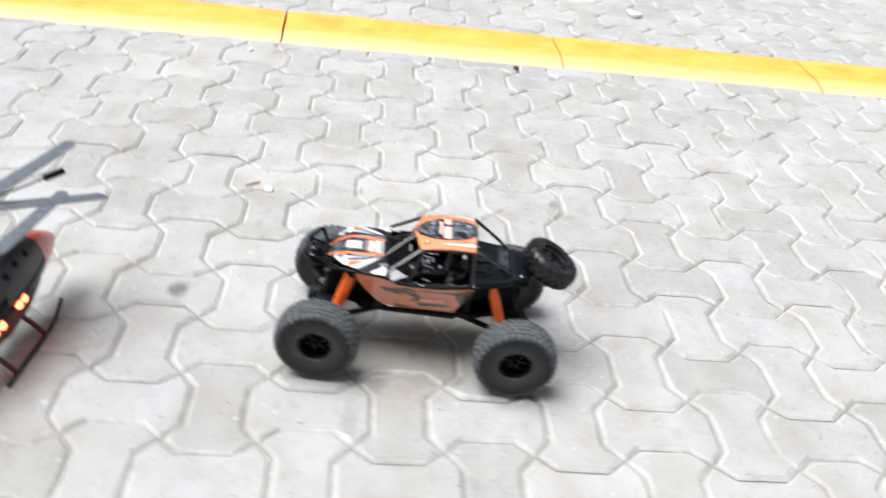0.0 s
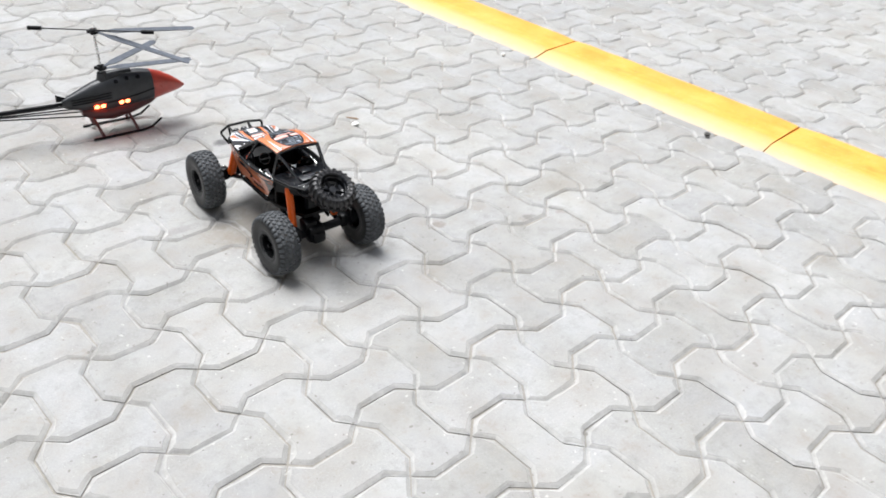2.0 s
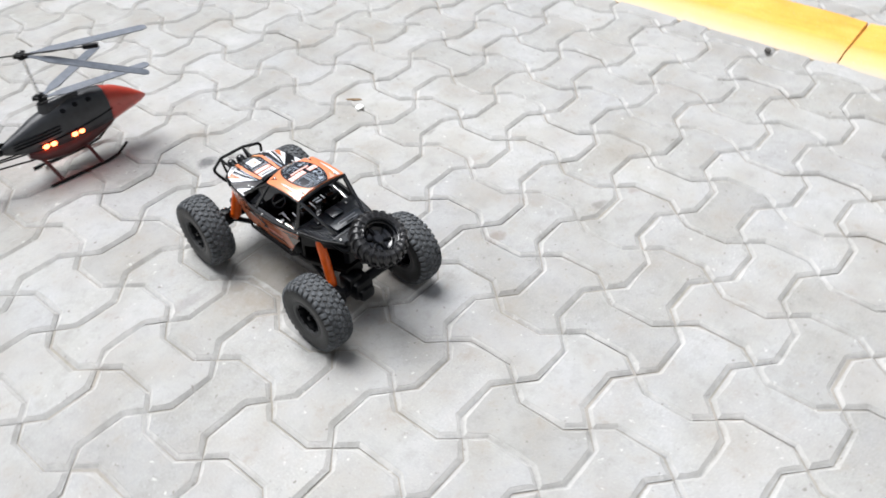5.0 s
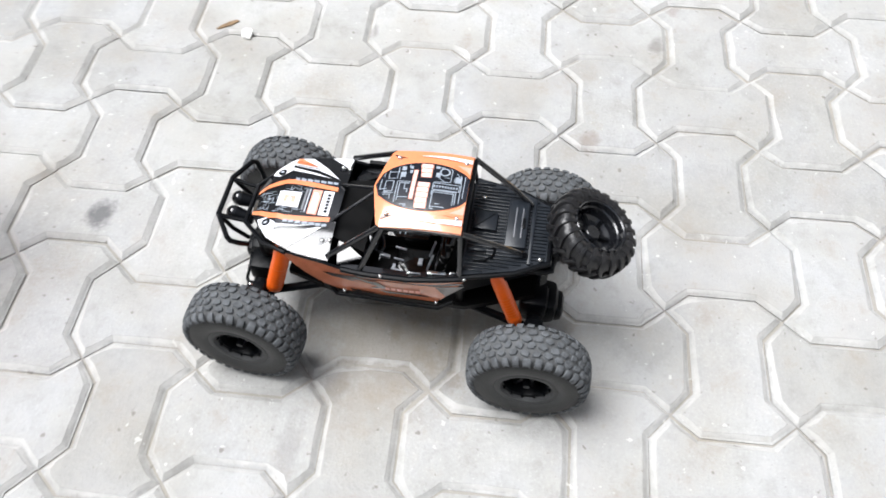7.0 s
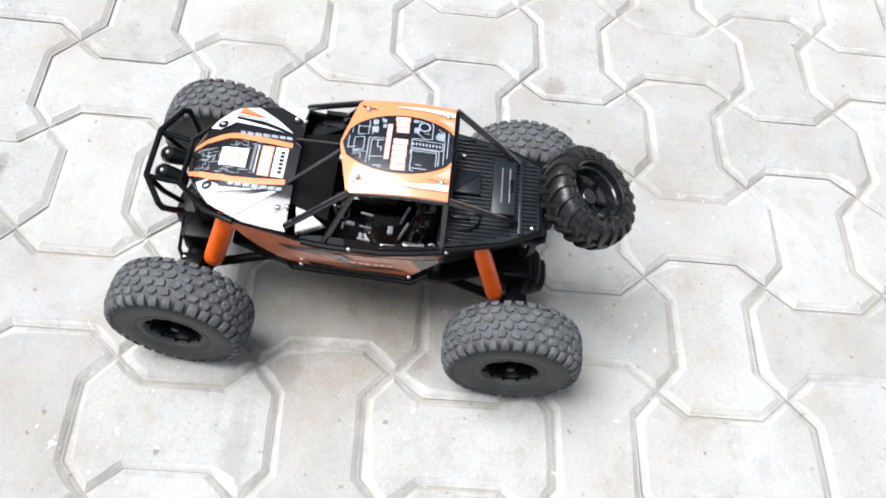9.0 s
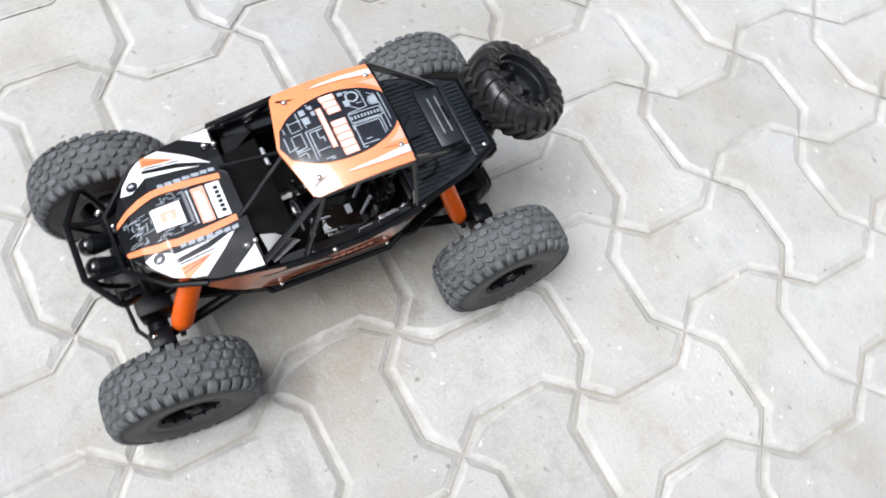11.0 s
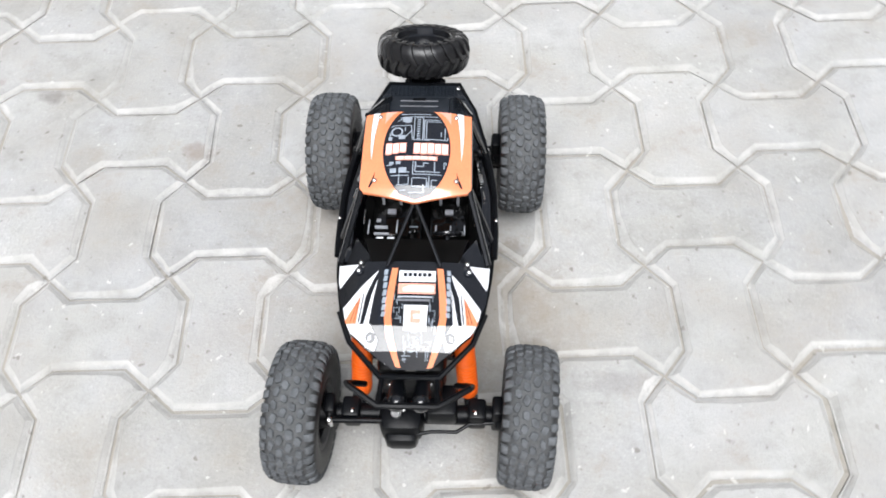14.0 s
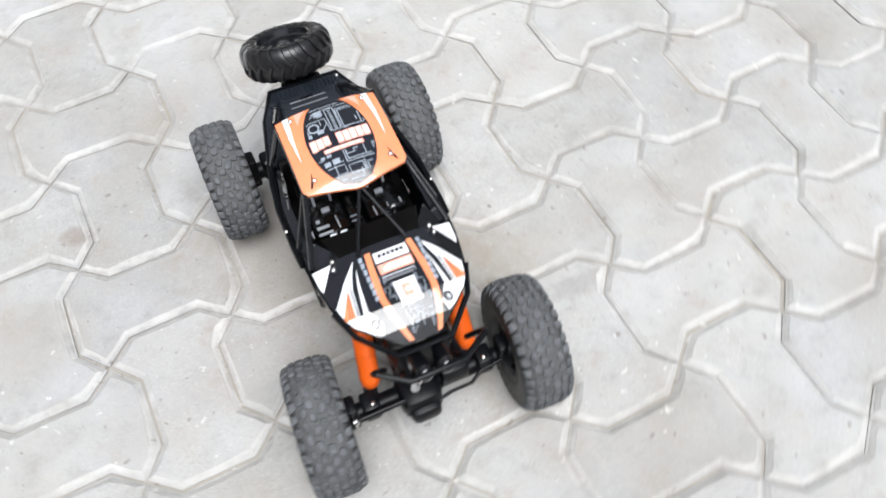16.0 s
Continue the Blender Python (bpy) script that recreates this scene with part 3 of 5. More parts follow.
# conductor runs and chips behind the lettering, then ahead of it (x to the right, as on the car)
for p in ((-0.0060, -0.0860, 0.0036, -0.0540), (-0.0330, -0.0830, -0.0075, -0.0550), (-0.0300, -0.0805, -0.0098, -0.0550), (0.0072, -0.0870, 0.0165, -0.0800), (-0.0085, -0.0330, 0.0000, -0.0240), (0.0030, -0.0345, -0.0320, -0.0145), (0.0006, -0.0345, -0.0300, -0.0175), (0.0035, -0.0100, -0.0120, 0.0000), (-0.0170, -0.0080, -0.0230, 0.0010), (0.0070, 0.0060, -0.0130, 0.0110)):
    loop(*p)
for p in ((0.0072, -0.0877, -0.0260, -0.0877), (0.0190, -0.0912, -0.0140, -0.0912), (0.0340, -0.0670, 0.0260, -0.0745), (0.0260, -0.0745, 0.0070, -0.0745), (0.0070, -0.0745, 0.0050, -0.0540), (0.0340, -0.0625, 0.0130, -0.0585), (0.0130, -0.0585, 0.0055, -0.0680), (-0.0200, -0.0345, -0.0200, -0.0180), (0.0175, -0.0150, 0.0175, -0.0020), (0.0072, -0.0110, 0.0072, -0.0025), (0.0240, -0.0020, 0.0072, -0.0025), (0.0300, -0.0130, 0.0072, -0.0130), (-0.0145, -0.0125, -0.0145, 0.0010), (0.0000, 0.0115, 0.0000, 0.0220)):
    line(*p)
for k in range(12):
    a, b = 2 * math.pi * k / 12, 2 * math.pi * (k + 1) / 12
    line(0.0222 + 0.0058 * math.cos(a), -0.0655 + 0.0058 * math.sin(a), 0.0222 + 0.0058 * math.cos(b), -0.0655 + 0.0058 * math.sin(b), 0.0018)
for x, y, wide, long in ((0.0118, -0.0835, 0.0075, 0.0060), (0.0165, -0.0580, 0.0070, 0.0055), (0.0262, -0.0300, 0.0045, 0.0070), (0.0190, -0.0305, 0.0050, 0.0075), (0.0240, -0.0190, 0.0065, 0.0055), (0.0140, -0.0195, 0.0080, 0.0065), (-0.0175, -0.0550, 0.0110, 0.0012), (0.0290, -0.0560, 0.0040, 0.0050)):
    line(x, y - long / 2, x, y + long / 2, wide)
for k in range(9):
    line(-0.0012, -0.0840 + 0.0034 * k, -0.0012, -0.0822 + 0.0034 * k, 0.0034)
for k in range(26):
    x, y = rng.uniform(-0.034, 0.034), rng.uniform(-0.092, 0.014)
    a, b = rng.choice(((0.006, 0.0), (0.0, 0.006), (0.004, 0.004)))
    line(x, y, x + a, y + b)
tagged(part("line_print", bm, CIRCUIT, roof, "fine grey line drawing on the oval"), kind="stuff")
for sx in (-1, 1):
    for x, y in ((0.0405, -0.0795), (0.0420, 0.0015)):
        screw(roof, (sx * x, y, roof_z(x, y) + 0.002))

# tub, sills and side panels
bm = bmesh.new()
slab(bm, [(0.052, 0.135), (0.070, 0.075), (0.071, -0.095), (0.040, -0.180), (-0.040, -0.180), (-0.071, -0.095), (-0.070, 0.075), (-0.052, 0.135)], 0.118, 0.126)
part("floor_pan", bm, SEAT_MAT, truck, "black moulded cockpit floor")
for name, at, size, soft in (("skid_plate", (0, 0.0, 0.108), (0.088, 0.24, 0.024), 0.006), ("nose_block", (0, 0.138, 0.150), (0.070, 0.072, 0.050), 0.008), ("firewall", (0, 0.078, 0.158), (0.140, 0.014, 0.076), 0.004), ("rear_bulkhead", (0, -0.088, 0.160), (0.132, 0.010, 0.076), 0.003)):
    bm = bmesh.new()
    box(bm, at, size, bevel=soft)
    part(name, bm, SEAT_MAT, truck)

def sill_x(y):
    """Half width at the sills: widest amidships."""
    return 0.0840 - 0.0078 * max(0.0, (y - 0.02) / 0.085) ** 1.7 - 0.0105 * max(0.0, (-0.02 - y) / 0.074) ** 1.5


def panel_foot(y):
    return 0.130 + 0.062 * max(0.0, (y - 0.058) / 0.066) ** 1.5 + 0.060 * max(0.0, (-0.062 - y) / 0.032)


for sx in (-1, 1):
    def panel_top(y):
        return 0.190 + 0.009 * min(1.0, max(0.0, (y - 0.040) / 0.035))

    def on_side(y, z, lift=0.0009):
        k = (0.190 - z) / 0.060
        return (sx * ((1 - k) * sill_x(y) + k * 0.0722 + lift), y, z)

    bm = bmesh.new()
    cols = []
    for k in range(21):
        y = 0.124 - 0.217 * k / 20
        low = min(panel_foot(y), panel_top(y) - 0.004)
        cols.append([[bm.verts.new(on_side(y, low + (panel_top(y) - low) * r / 3, d)) for r in range(4)] for d in (0.0, -0.004)])
    for p, q in zip(cols, cols[1:]):
        for d in (0, 1):
            for r in range(3):
                bm.faces.new((p[d][r], p[d][r + 1], q[d][r + 1], q[d][r])).material_index = d
        for r in (0, 3):
            bm.faces.new((p[0][r], q[0][r], q[1][r], p[1][r])).material_index = 1
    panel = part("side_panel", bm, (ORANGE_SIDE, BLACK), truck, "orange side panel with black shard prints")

    for shard in ([(0.040, 0.184), (-0.090, 0.184), (-0.094, 0.181), (-0.060, 0.176), (-0.020, 0.180), (0.020, 0.178)], [(0.078, 0.178), (0.036, 0.181), (0.018, 0.172), (0.044, 0.170), (0.030, 0.164), (0.066, 0.170)], [(0.030, 0.170), (0.012, 0.174), (-0.004, 0.156), (0.022, 0.150), (0.010, 0.160)], [(-0.060, 0.175), (-0.095, 0.177), (-0.072, 0.150)], [(0.050, 0.140), (0.010, 0.134), (0.044, 0.132)], [(0.010, 0.147), (-0.040, 0.148), (-0.056, 0.144), (0.000, 0.140)]):
        bm = bmesh.new()
        bm.faces.new([bm.verts.new(on_side(y, z)) for y, z in shard])
        part("black_shard", bm, SHARD, panel, smooth=False)
    for k in range(6):
        bm = bmesh.new()
        y = 0.002 - 0.0075 * k
        bm.faces.new([bm.verts.new(on_side(*p)) for p in ((y, 0.160), (y - 0.0055, 0.160), (y - 0.0055, 0.152), (y, 0.152))])
        part("character_bar", bm, SALMON, panel, smooth=False)
    bm = bmesh.new()
    tube(bm, [(sx * (sill_x(y) + 0.0005), y, z) for y, z in ((0.052, 0.1945), (0.040, 0.1935), (0.020, 0.1925), (-0.030, 0.1925), (-0.065, 0.1935), (-0.094, 0.1940))], 0.0036)
    part("sill_rail", bm, BLACK, truck)
    bm = bmesh.new()
    tube(bm, [(sx * 0.066, 0.085, 0.150), (sx * 0.075, 0.066, 0.124), (sx * 0.076, -0.062, 0.122), (sx * 0.068, -0.080, 0.128)], 0.0033)
    part("side_step", bm, BLACK, truck)
    for x, y, z in ((0.0855, 0.004, 0.1955), (0.0755, -0.094, 0.1965), (0.0750, 0.056, 0.134), (0.0750, -0.060, 0.134)):
        screw(truck, (sx * x, y, z), 0.9)

# cockpit
for sx in (-1, 1):
    bm = bmesh.new()
    box(bm, (sx * 0.033, -0.028, 0.142), (0.046, 0.052, 0.022), bevel=0.006)
    seat = part("seat", bm, CRINKLE, truck, "glossy black bucket seat")
    bm = bmesh.new()
    box(bm, (sx * 0.033, -0.062, 0.176), (0.048, 0.014, 0.066), pose(0, 0, 0, 12, 0, 0), bevel=0.006)
    box(bm, (sx * 0.033, -0.072, 0.212), (0.026, 0.012, 0.016), pose(0, 0, 0, 12, 0, 0), bevel=0.004)
    part("backrest", bm, CRINKLE, seat)
    bm = bmesh.new()
    for dx in (-0.010, 0.010):
        box(bm, (sx * 0.033 + dx, -0.048, 0.172), (0.0035, 0.003, 0.034), pose(0, 0, 0, 14, 0, 0), bevel=0.001)
    box(bm, (sx * 0.033, -0.034, 0.155), (0.010, 0.006, 0.004), bevel=0.001)
    part("harness", bm, SILVER_DECAL, seat, "pale grey seat harness")
    bm = bmesh.new()
    slab(bm, [(sx * x, y) for x, y in ((0.0800, 0.055), (0.0800, -0.030), (0.0700, -0.085), (0.0630, -0.085), (0.0700, -0.030), (0.0700, 0.055))][::sx], 0.176, 0.188)
    part("sill_ledge", bm, BLACK_GLOSS, truck, "black sill ledge", smooth=False)
    # steel slivers added where the glossy sill gives bright reflections
    for y, wide, long in ((-0.060, 0.0048, 0.0230), (-0.079, 0.0035, 0.0080), (-0.034, 0.0020, 0.0160)):
        bm = bmesh.new()
        box(bm, (sx * (0.0680 + 0.16 * (y + 0.060)), y, 0.1895), (wide, long, 0.003), pose(0, 0, 0, 10, 0, -sx * 9), 0.0010)
        part("door_glint", bm, STEEL, truck, "bright steel sliver for a glint on the sill")
    # silver bars drawn for belts and glints on the seat, different on the two sides
    glints = ((0.0578, -0.0100, 0.0018, 0.0230), (0.0257, -0.0110, 0.0018, 0.0210), (0.0436, -0.0097, 0.0150, 0.0034), (0.0431, -0.0007, 0.0170, 0.0022), (0.0470, -0.0190, 0.0050, 0.0040)) if sx > 0 else ((-0.0186, -0.0070, 0.0018, 0.0140), (-0.0352, -0.0070, 0.0016, 0.0130), (-0.0510, -0.0070, 0.0018, 0.0140), (-0.0462, -0.0030, 0.0060, 0.0040), (-0.0325, 0.0100, 0.0046, 0.0110), (-0.0334, 0.0172, 0.0130, 0.0018))
    for x, y, wide, long in glints:
        bm = bmesh.new()
        box(bm, (x, y, 0.1585), (wide, long, 0.0030), pose(0, 0, 0, 14, 0, 0), 0.0006)
        part("seat_glint", bm, SILVER_DECAL, seat, "silver bar for a belt and seat glint")
    # one more added sliver, for a glint inside the door
    bm = bmesh.new()
    box(bm, (sx * 0.0630, -0.0200, 0.1640), (0.0016, 0.0200, 0.0030), bevel=0.0006)
    part("door_glint", bm, STEEL, truck, "bright steel sliver for a glint on the sill")
for sx in (-1, 1):
    bm = bmesh.new()
    slab(bm, [(0.040, 0.064), (0.0740, 0.060), (0.0640, 0.030)][::1] if sx > 0 else [(-0.0640, 0.030), (-0.0740, 0.060), (-0.040, 0.064)], lambda x, y: 0.201 - (y - 0.03) * 0.12 - 0.34 * (abs(x) - 0.04), lambda x, y: 0.2040 - (y - 0.03) * 0.12 - 0.34 * (abs(x) - 0.04))
    part("cowl_corner", bm, BLACK_GLOSS, truck, "glossy black cowl corner", smooth=False)
bm = bmesh.new()
box(bm, (0, 0.050, 0.168), (0.128, 0.026, 0.032), pose(0, 0, 0, -15, 0, 0), bevel=0.006)
slab(bm, [(-0.040, 0.080), (0.040, 0.080), (0.056, 0.030), (-0.056, 0.030)][::-1], 0.150, lambda x, y: 0.196 + (y - 0.03) * 0.16)
dash = part("dashboard", bm, SEAT_MAT, truck)
bm = bmesh.new()
bmesh.ops.create_circle(bm, segments=20, radius=0.014, matrix=pose(-0.033, 0.018, 0.190, 60, 0, 0))
ring = [v.co.copy() for v in bm.verts]
bm.clear()
tube(bm, ring, 0.0020, 6, closed=True)
rod(bm, (-0.033, 0.018, 0.190), (-0.033, 0.034, 0.182), 0.0025)
box(bm, (-0.033, 0.018, 0.190), (0.026, 0.003, 0.004), pose(0, 0, 0, -30, 0, 0))
part("steering_wheel", bm, BLACK_GLOSS, dash)
for x in (0.028, 0.040):
    bm = bmesh.new()
    box(bm, (x, 0.027, 0.192), (0.008, 0.003, 0.006), pose(0, 0, 0, -30, 0, 0), bevel=0.0008)
    part("dial", bm, SILVER_DECAL, dash, "pale grey dashboard dial")
bm = bmesh.new()
box(bm, (0.004, -0.005, 0.146), (0.014, 0.07, 0.030), bevel=0.004)
rod(bm, (0.004, 0.006, 0.160), (0.004, 0.010, 0.178), 0.0018)
ball(bm, (0.004, 0.010, 0.180), 0.004)
console = part("centre_console", bm, CRINKLE, truck)
for y in (-0.0087, -0.0017):
    bm = bmesh.new()
    box(bm, (0.0063, y, 0.1618), (0.0100, 0.0014, 0.0014), bevel=0.0004)
    part("console_mark", bm, CIRCUIT, console)

# roll cage
for sx in (-1, 1):
    for name, pts in (
        ("windscreen_pillar", [(0.0560, 0.0080, 0.2520), (0.0765, 0.0690, 0.2085)]),
        ("windscreen_brace", [(0.002, 0.0215, 0.2480), (0.0275, 0.0740, 0.2130)]),
        ("door_pillar", [(0.0560, 0.004, 0.2520), (0.0800, 0.030, 0.194)]),
        ("rear_pillar", [(0.0550, -0.0860, 0.2560), (0.0725, -0.0885, 0.196)]),
        ("rear_stay", [(0.0560, -0.0880, 0.2590), (0.0440, -0.1400, 0.2245), (0.0375, -0.1620, 0.2065)]),
        ("roof_rail", [(0.0550, 0.008, 0.2515), (0.0550, -0.040, 0.2555), (0.0550, -0.087, 0.2545)]),
    ):
        bm = bmesh.new()
        tube(bm, [(sx * x, y, z) for x, y, z in pts], 0.0034 if name != "windscreen_brace" else 0.0020)
        part(name, bm, BLACK_GLOSS, truck)
bm = bmesh.new()
tube(bm, [(-0.0560, -0.0885, 0.2560), (0.0, -0.0885, 0.2620), (0.0560, -0.0885, 0.2560)], 0.0034)
part("roof_bar", bm, BLACK, truck)

# ribbed load deck
DECK_OUT = [(0.0735, -0.0890), (0.0590, -0.1500), (0.0500, -0.1680), (0.0405, -0.1870), (-0.0405, -0.1870), (-0.0500, -0.1680), (-0.0590, -0.1500), (-0.0735, -0.0890)]
bm = bmesh.new()
slab(bm, DECK_OUT, 0.190, 0.2025)
deck = part("load_deck", bm, DECK, truck, "ribbed black plastic load deck", smooth=False)
for k in range(27):
    x = -0.0650 + 0.0050 * k
    end = -0.090 - 0.095 * min(1.0, max(0.0, (0.0735 - abs(x)) / 0.0330))
    if end > -0.098:
        continue
    bm = bmesh.new()
    box(bm, (x, (-0.091 + end) / 2, 0.2033), (0.0023, -0.091 - end, 0.0022), bevel=0.0005)
    part("rib", bm, DECK, deck)
for cx, cy, sx, sy, sz in ((0.0045, -0.1475, 0.071, 0.0255, 0.0085), (0.0044, -0.109, 0.027, 0.0290, 0.0065), (-0.0375, -0.104, 0.006, 0.022, 0.0055)):
    bm = bmesh.new()
    box(bm, (cx, cy, 0.2035 + sz / 2), (sx, sy, sz), bevel=0.0020)
    lid = part("deck_box", bm, DECK, deck, "flat black moulded box")
    if sx > 0.05:
        for dx in (-0.22, 0.10):
            bm = bmesh.new()
            box(bm, (cx, cy + dx * sy, 0.2037 + sz), (sx * 0.62, 0.0016, 0.0012), bevel=0.0004)
            part("groove", bm, NOSE_PRINT, lid, "thin grey raised line")
        bm = bmesh.new()
        box(bm, (cx, cy - 0.30 * sy, 0.2038 + sz), (0.016, 0.0042, 0.0022), bevel=0.0008)
        part("latch", bm, BLACK, lid)
    elif sx > 0.02:
        bm = bmesh.new()
        tube(bm, [(cx - 0.011, cy + 0.011, 0.2037 + sz), (cx + 0.011, cy - 0.011, 0.2037 + sz)], 0.0006, 6)
        part("groove", bm, BLACK, lid)
bm = bmesh.new()
tube(bm, [(-0.030, -0.121, 0.2045), (-0.034, -0.125, 0.207), (-0.044, -0.124, 0.207), (-0.052, -0.115, 0.207), (-0.054, -0.102, 0.205)], 0.0013)
part("cable", bm, BLACK, deck)
# a raised cross strip and the hinged end plate
bm = bmesh.new()
box(bm, (0, -0.1665, 0.2040), (0.098, 0.0045, 0.0035), bevel=0.001)
part("cross_strip", bm, DECK, deck)
bm = bmesh.new()
tube(bm, [(-0.0745, -0.090, 0.197), (-0.0605, -0.150, 0.199), (-0.0515, -0.168, 0.200), (-0.0420, -0.1900, 0.201), (0.0420, -0.1900, 0.201), (0.0515, -0.168, 0.200), (0.0605, -0.150, 0.199), (0.0745, -0.090, 0.197)], 0.0032)
part("deck_rail", bm, BLACK, truck)
for sx in (-1, 1):
    # the tail loop beside the end plate
    bm = bmesh.new()
    tube(bm, [(sx * 0.0500, -0.166, 0.196), (sx * 0.0440, -0.186, 0.186), (sx * 0.0400, -0.194, 0.186), (sx * 0.0330, -0.194, 0.190)], 0.0045)
    part("tail_loop", bm, BLACK, truck)
    # black side plate that closes the box under the deck
    bm = bmesh.new()
    a, b = (sx * 0.070, -0.092), (sx * 0.044, -0.180)
    slab(bm, [a, b, (b[0] - sx * 0.004, b[1]), (a[0] - sx * 0.004, a[1])], lambda x, y: 0.160 - 0.25 * (y + 0.092), 0.191)
    part("deck_side", bm, BLACK, truck, smooth=False)
bm = bmesh.new()
slab(bm, [(0.042, -0.184), (0.036, -0.192), (-0.036, -0.192), (-0.042, -0.184)], 0.150, 0.199)
box(bm, (0, -0.194, 0.184), (0.054, 0.014, 0.026), bevel=0.004)
part("tail_panel", bm, BLACK, truck)
for x, y in ((-0.0405, -0.179), (0.0410, -0.103), (0.0410, -0.160)):
    screw(deck, (x, y, 0.2060))

# front: bonnet tube, hoop bumper, lamps, shock tower
bm = bmesh.new()
tube(bm, [(s * x, y, z) for s, x, y, z in ((-1, 0.0735, 0.122, 0.200), (-1, 0.0615, 0.153, 0.196), (-1, 0.0290, 0.1865, 0.188), (1, 0.0290, 0.1865, 0.188), (1, 0.0615, 0.153, 0.196), (1, 0.0735, 0.122, 0.200))], 0.0030)
part("hood_tube", bm, BLACK, truck)
bumper_bm = bmesh.new()
tube(bumper_bm, [(-0.046, 0.184, 0.164), (-0.055, 0.190, 0.178), (-0.0610, 0.196, 0.190), (-0.0590, 0.200, 0.195), (-0.0285, 0.2195, 0.197), (0.0290, 0.2195, 0.197), (0.0570, 0.2010, 0.200), (0.0600, 0.197, 0.196), (0.055, 0.190, 0.180), (0.046, 0.184, 0.164)], 0.0033)
bumper = part("bumper_hoop", bumper_bm, BLACK, truck, "black tubular front bumper hoop")
for sx in (-1, 1):
    for pts in ([(0.0290, 0.2190, 0.196), (0.028, 0.204, 0.191), (0.027, 0.186, 0.187)], [(0.0290, 0.2190, 0.196), (0.030, 0.206, 0.172), (0.028, 0.190, 0.152)]):
        bm = bmesh.new()
        tube(bm, [(sx * x, y, z) for x, y, z in pts], 0.0028)
        part("bumper_strut", bm, BLACK, bumper)
    bm = bmesh.new()
    rod(bm, (sx * 0.0130, 0.184, 0.172), (sx * 0.0118, 0.208, 0.179), 0.007, 0.0098, 16)
    lamp = part("front_lamp", bm, BLACK, truck, "round black front lamp")
    bm = bmesh.new()
    ball(bm, (sx * 0.0117, 0.2090, 0.1795), 0.0098, 16)
    part("lens", bm, BLACK_GLOSS, lamp)
bm = bmesh.new()
box(bm, (0, 0.172, 0.142), (0.062, 0.016, 0.052), bevel=0.004)
box(bm, (0, 0.150, 0.176), (0.084, 0.010, 0.018), bevel=0.003)
part("shock_tower", bm, BLACK, truck)
for at in ((-0.020, 0.181, 0.160), (0.022, 0.181, 0.158), (-0.012, 0.181, 0.138)):
    screw(truck, at, 0.8)

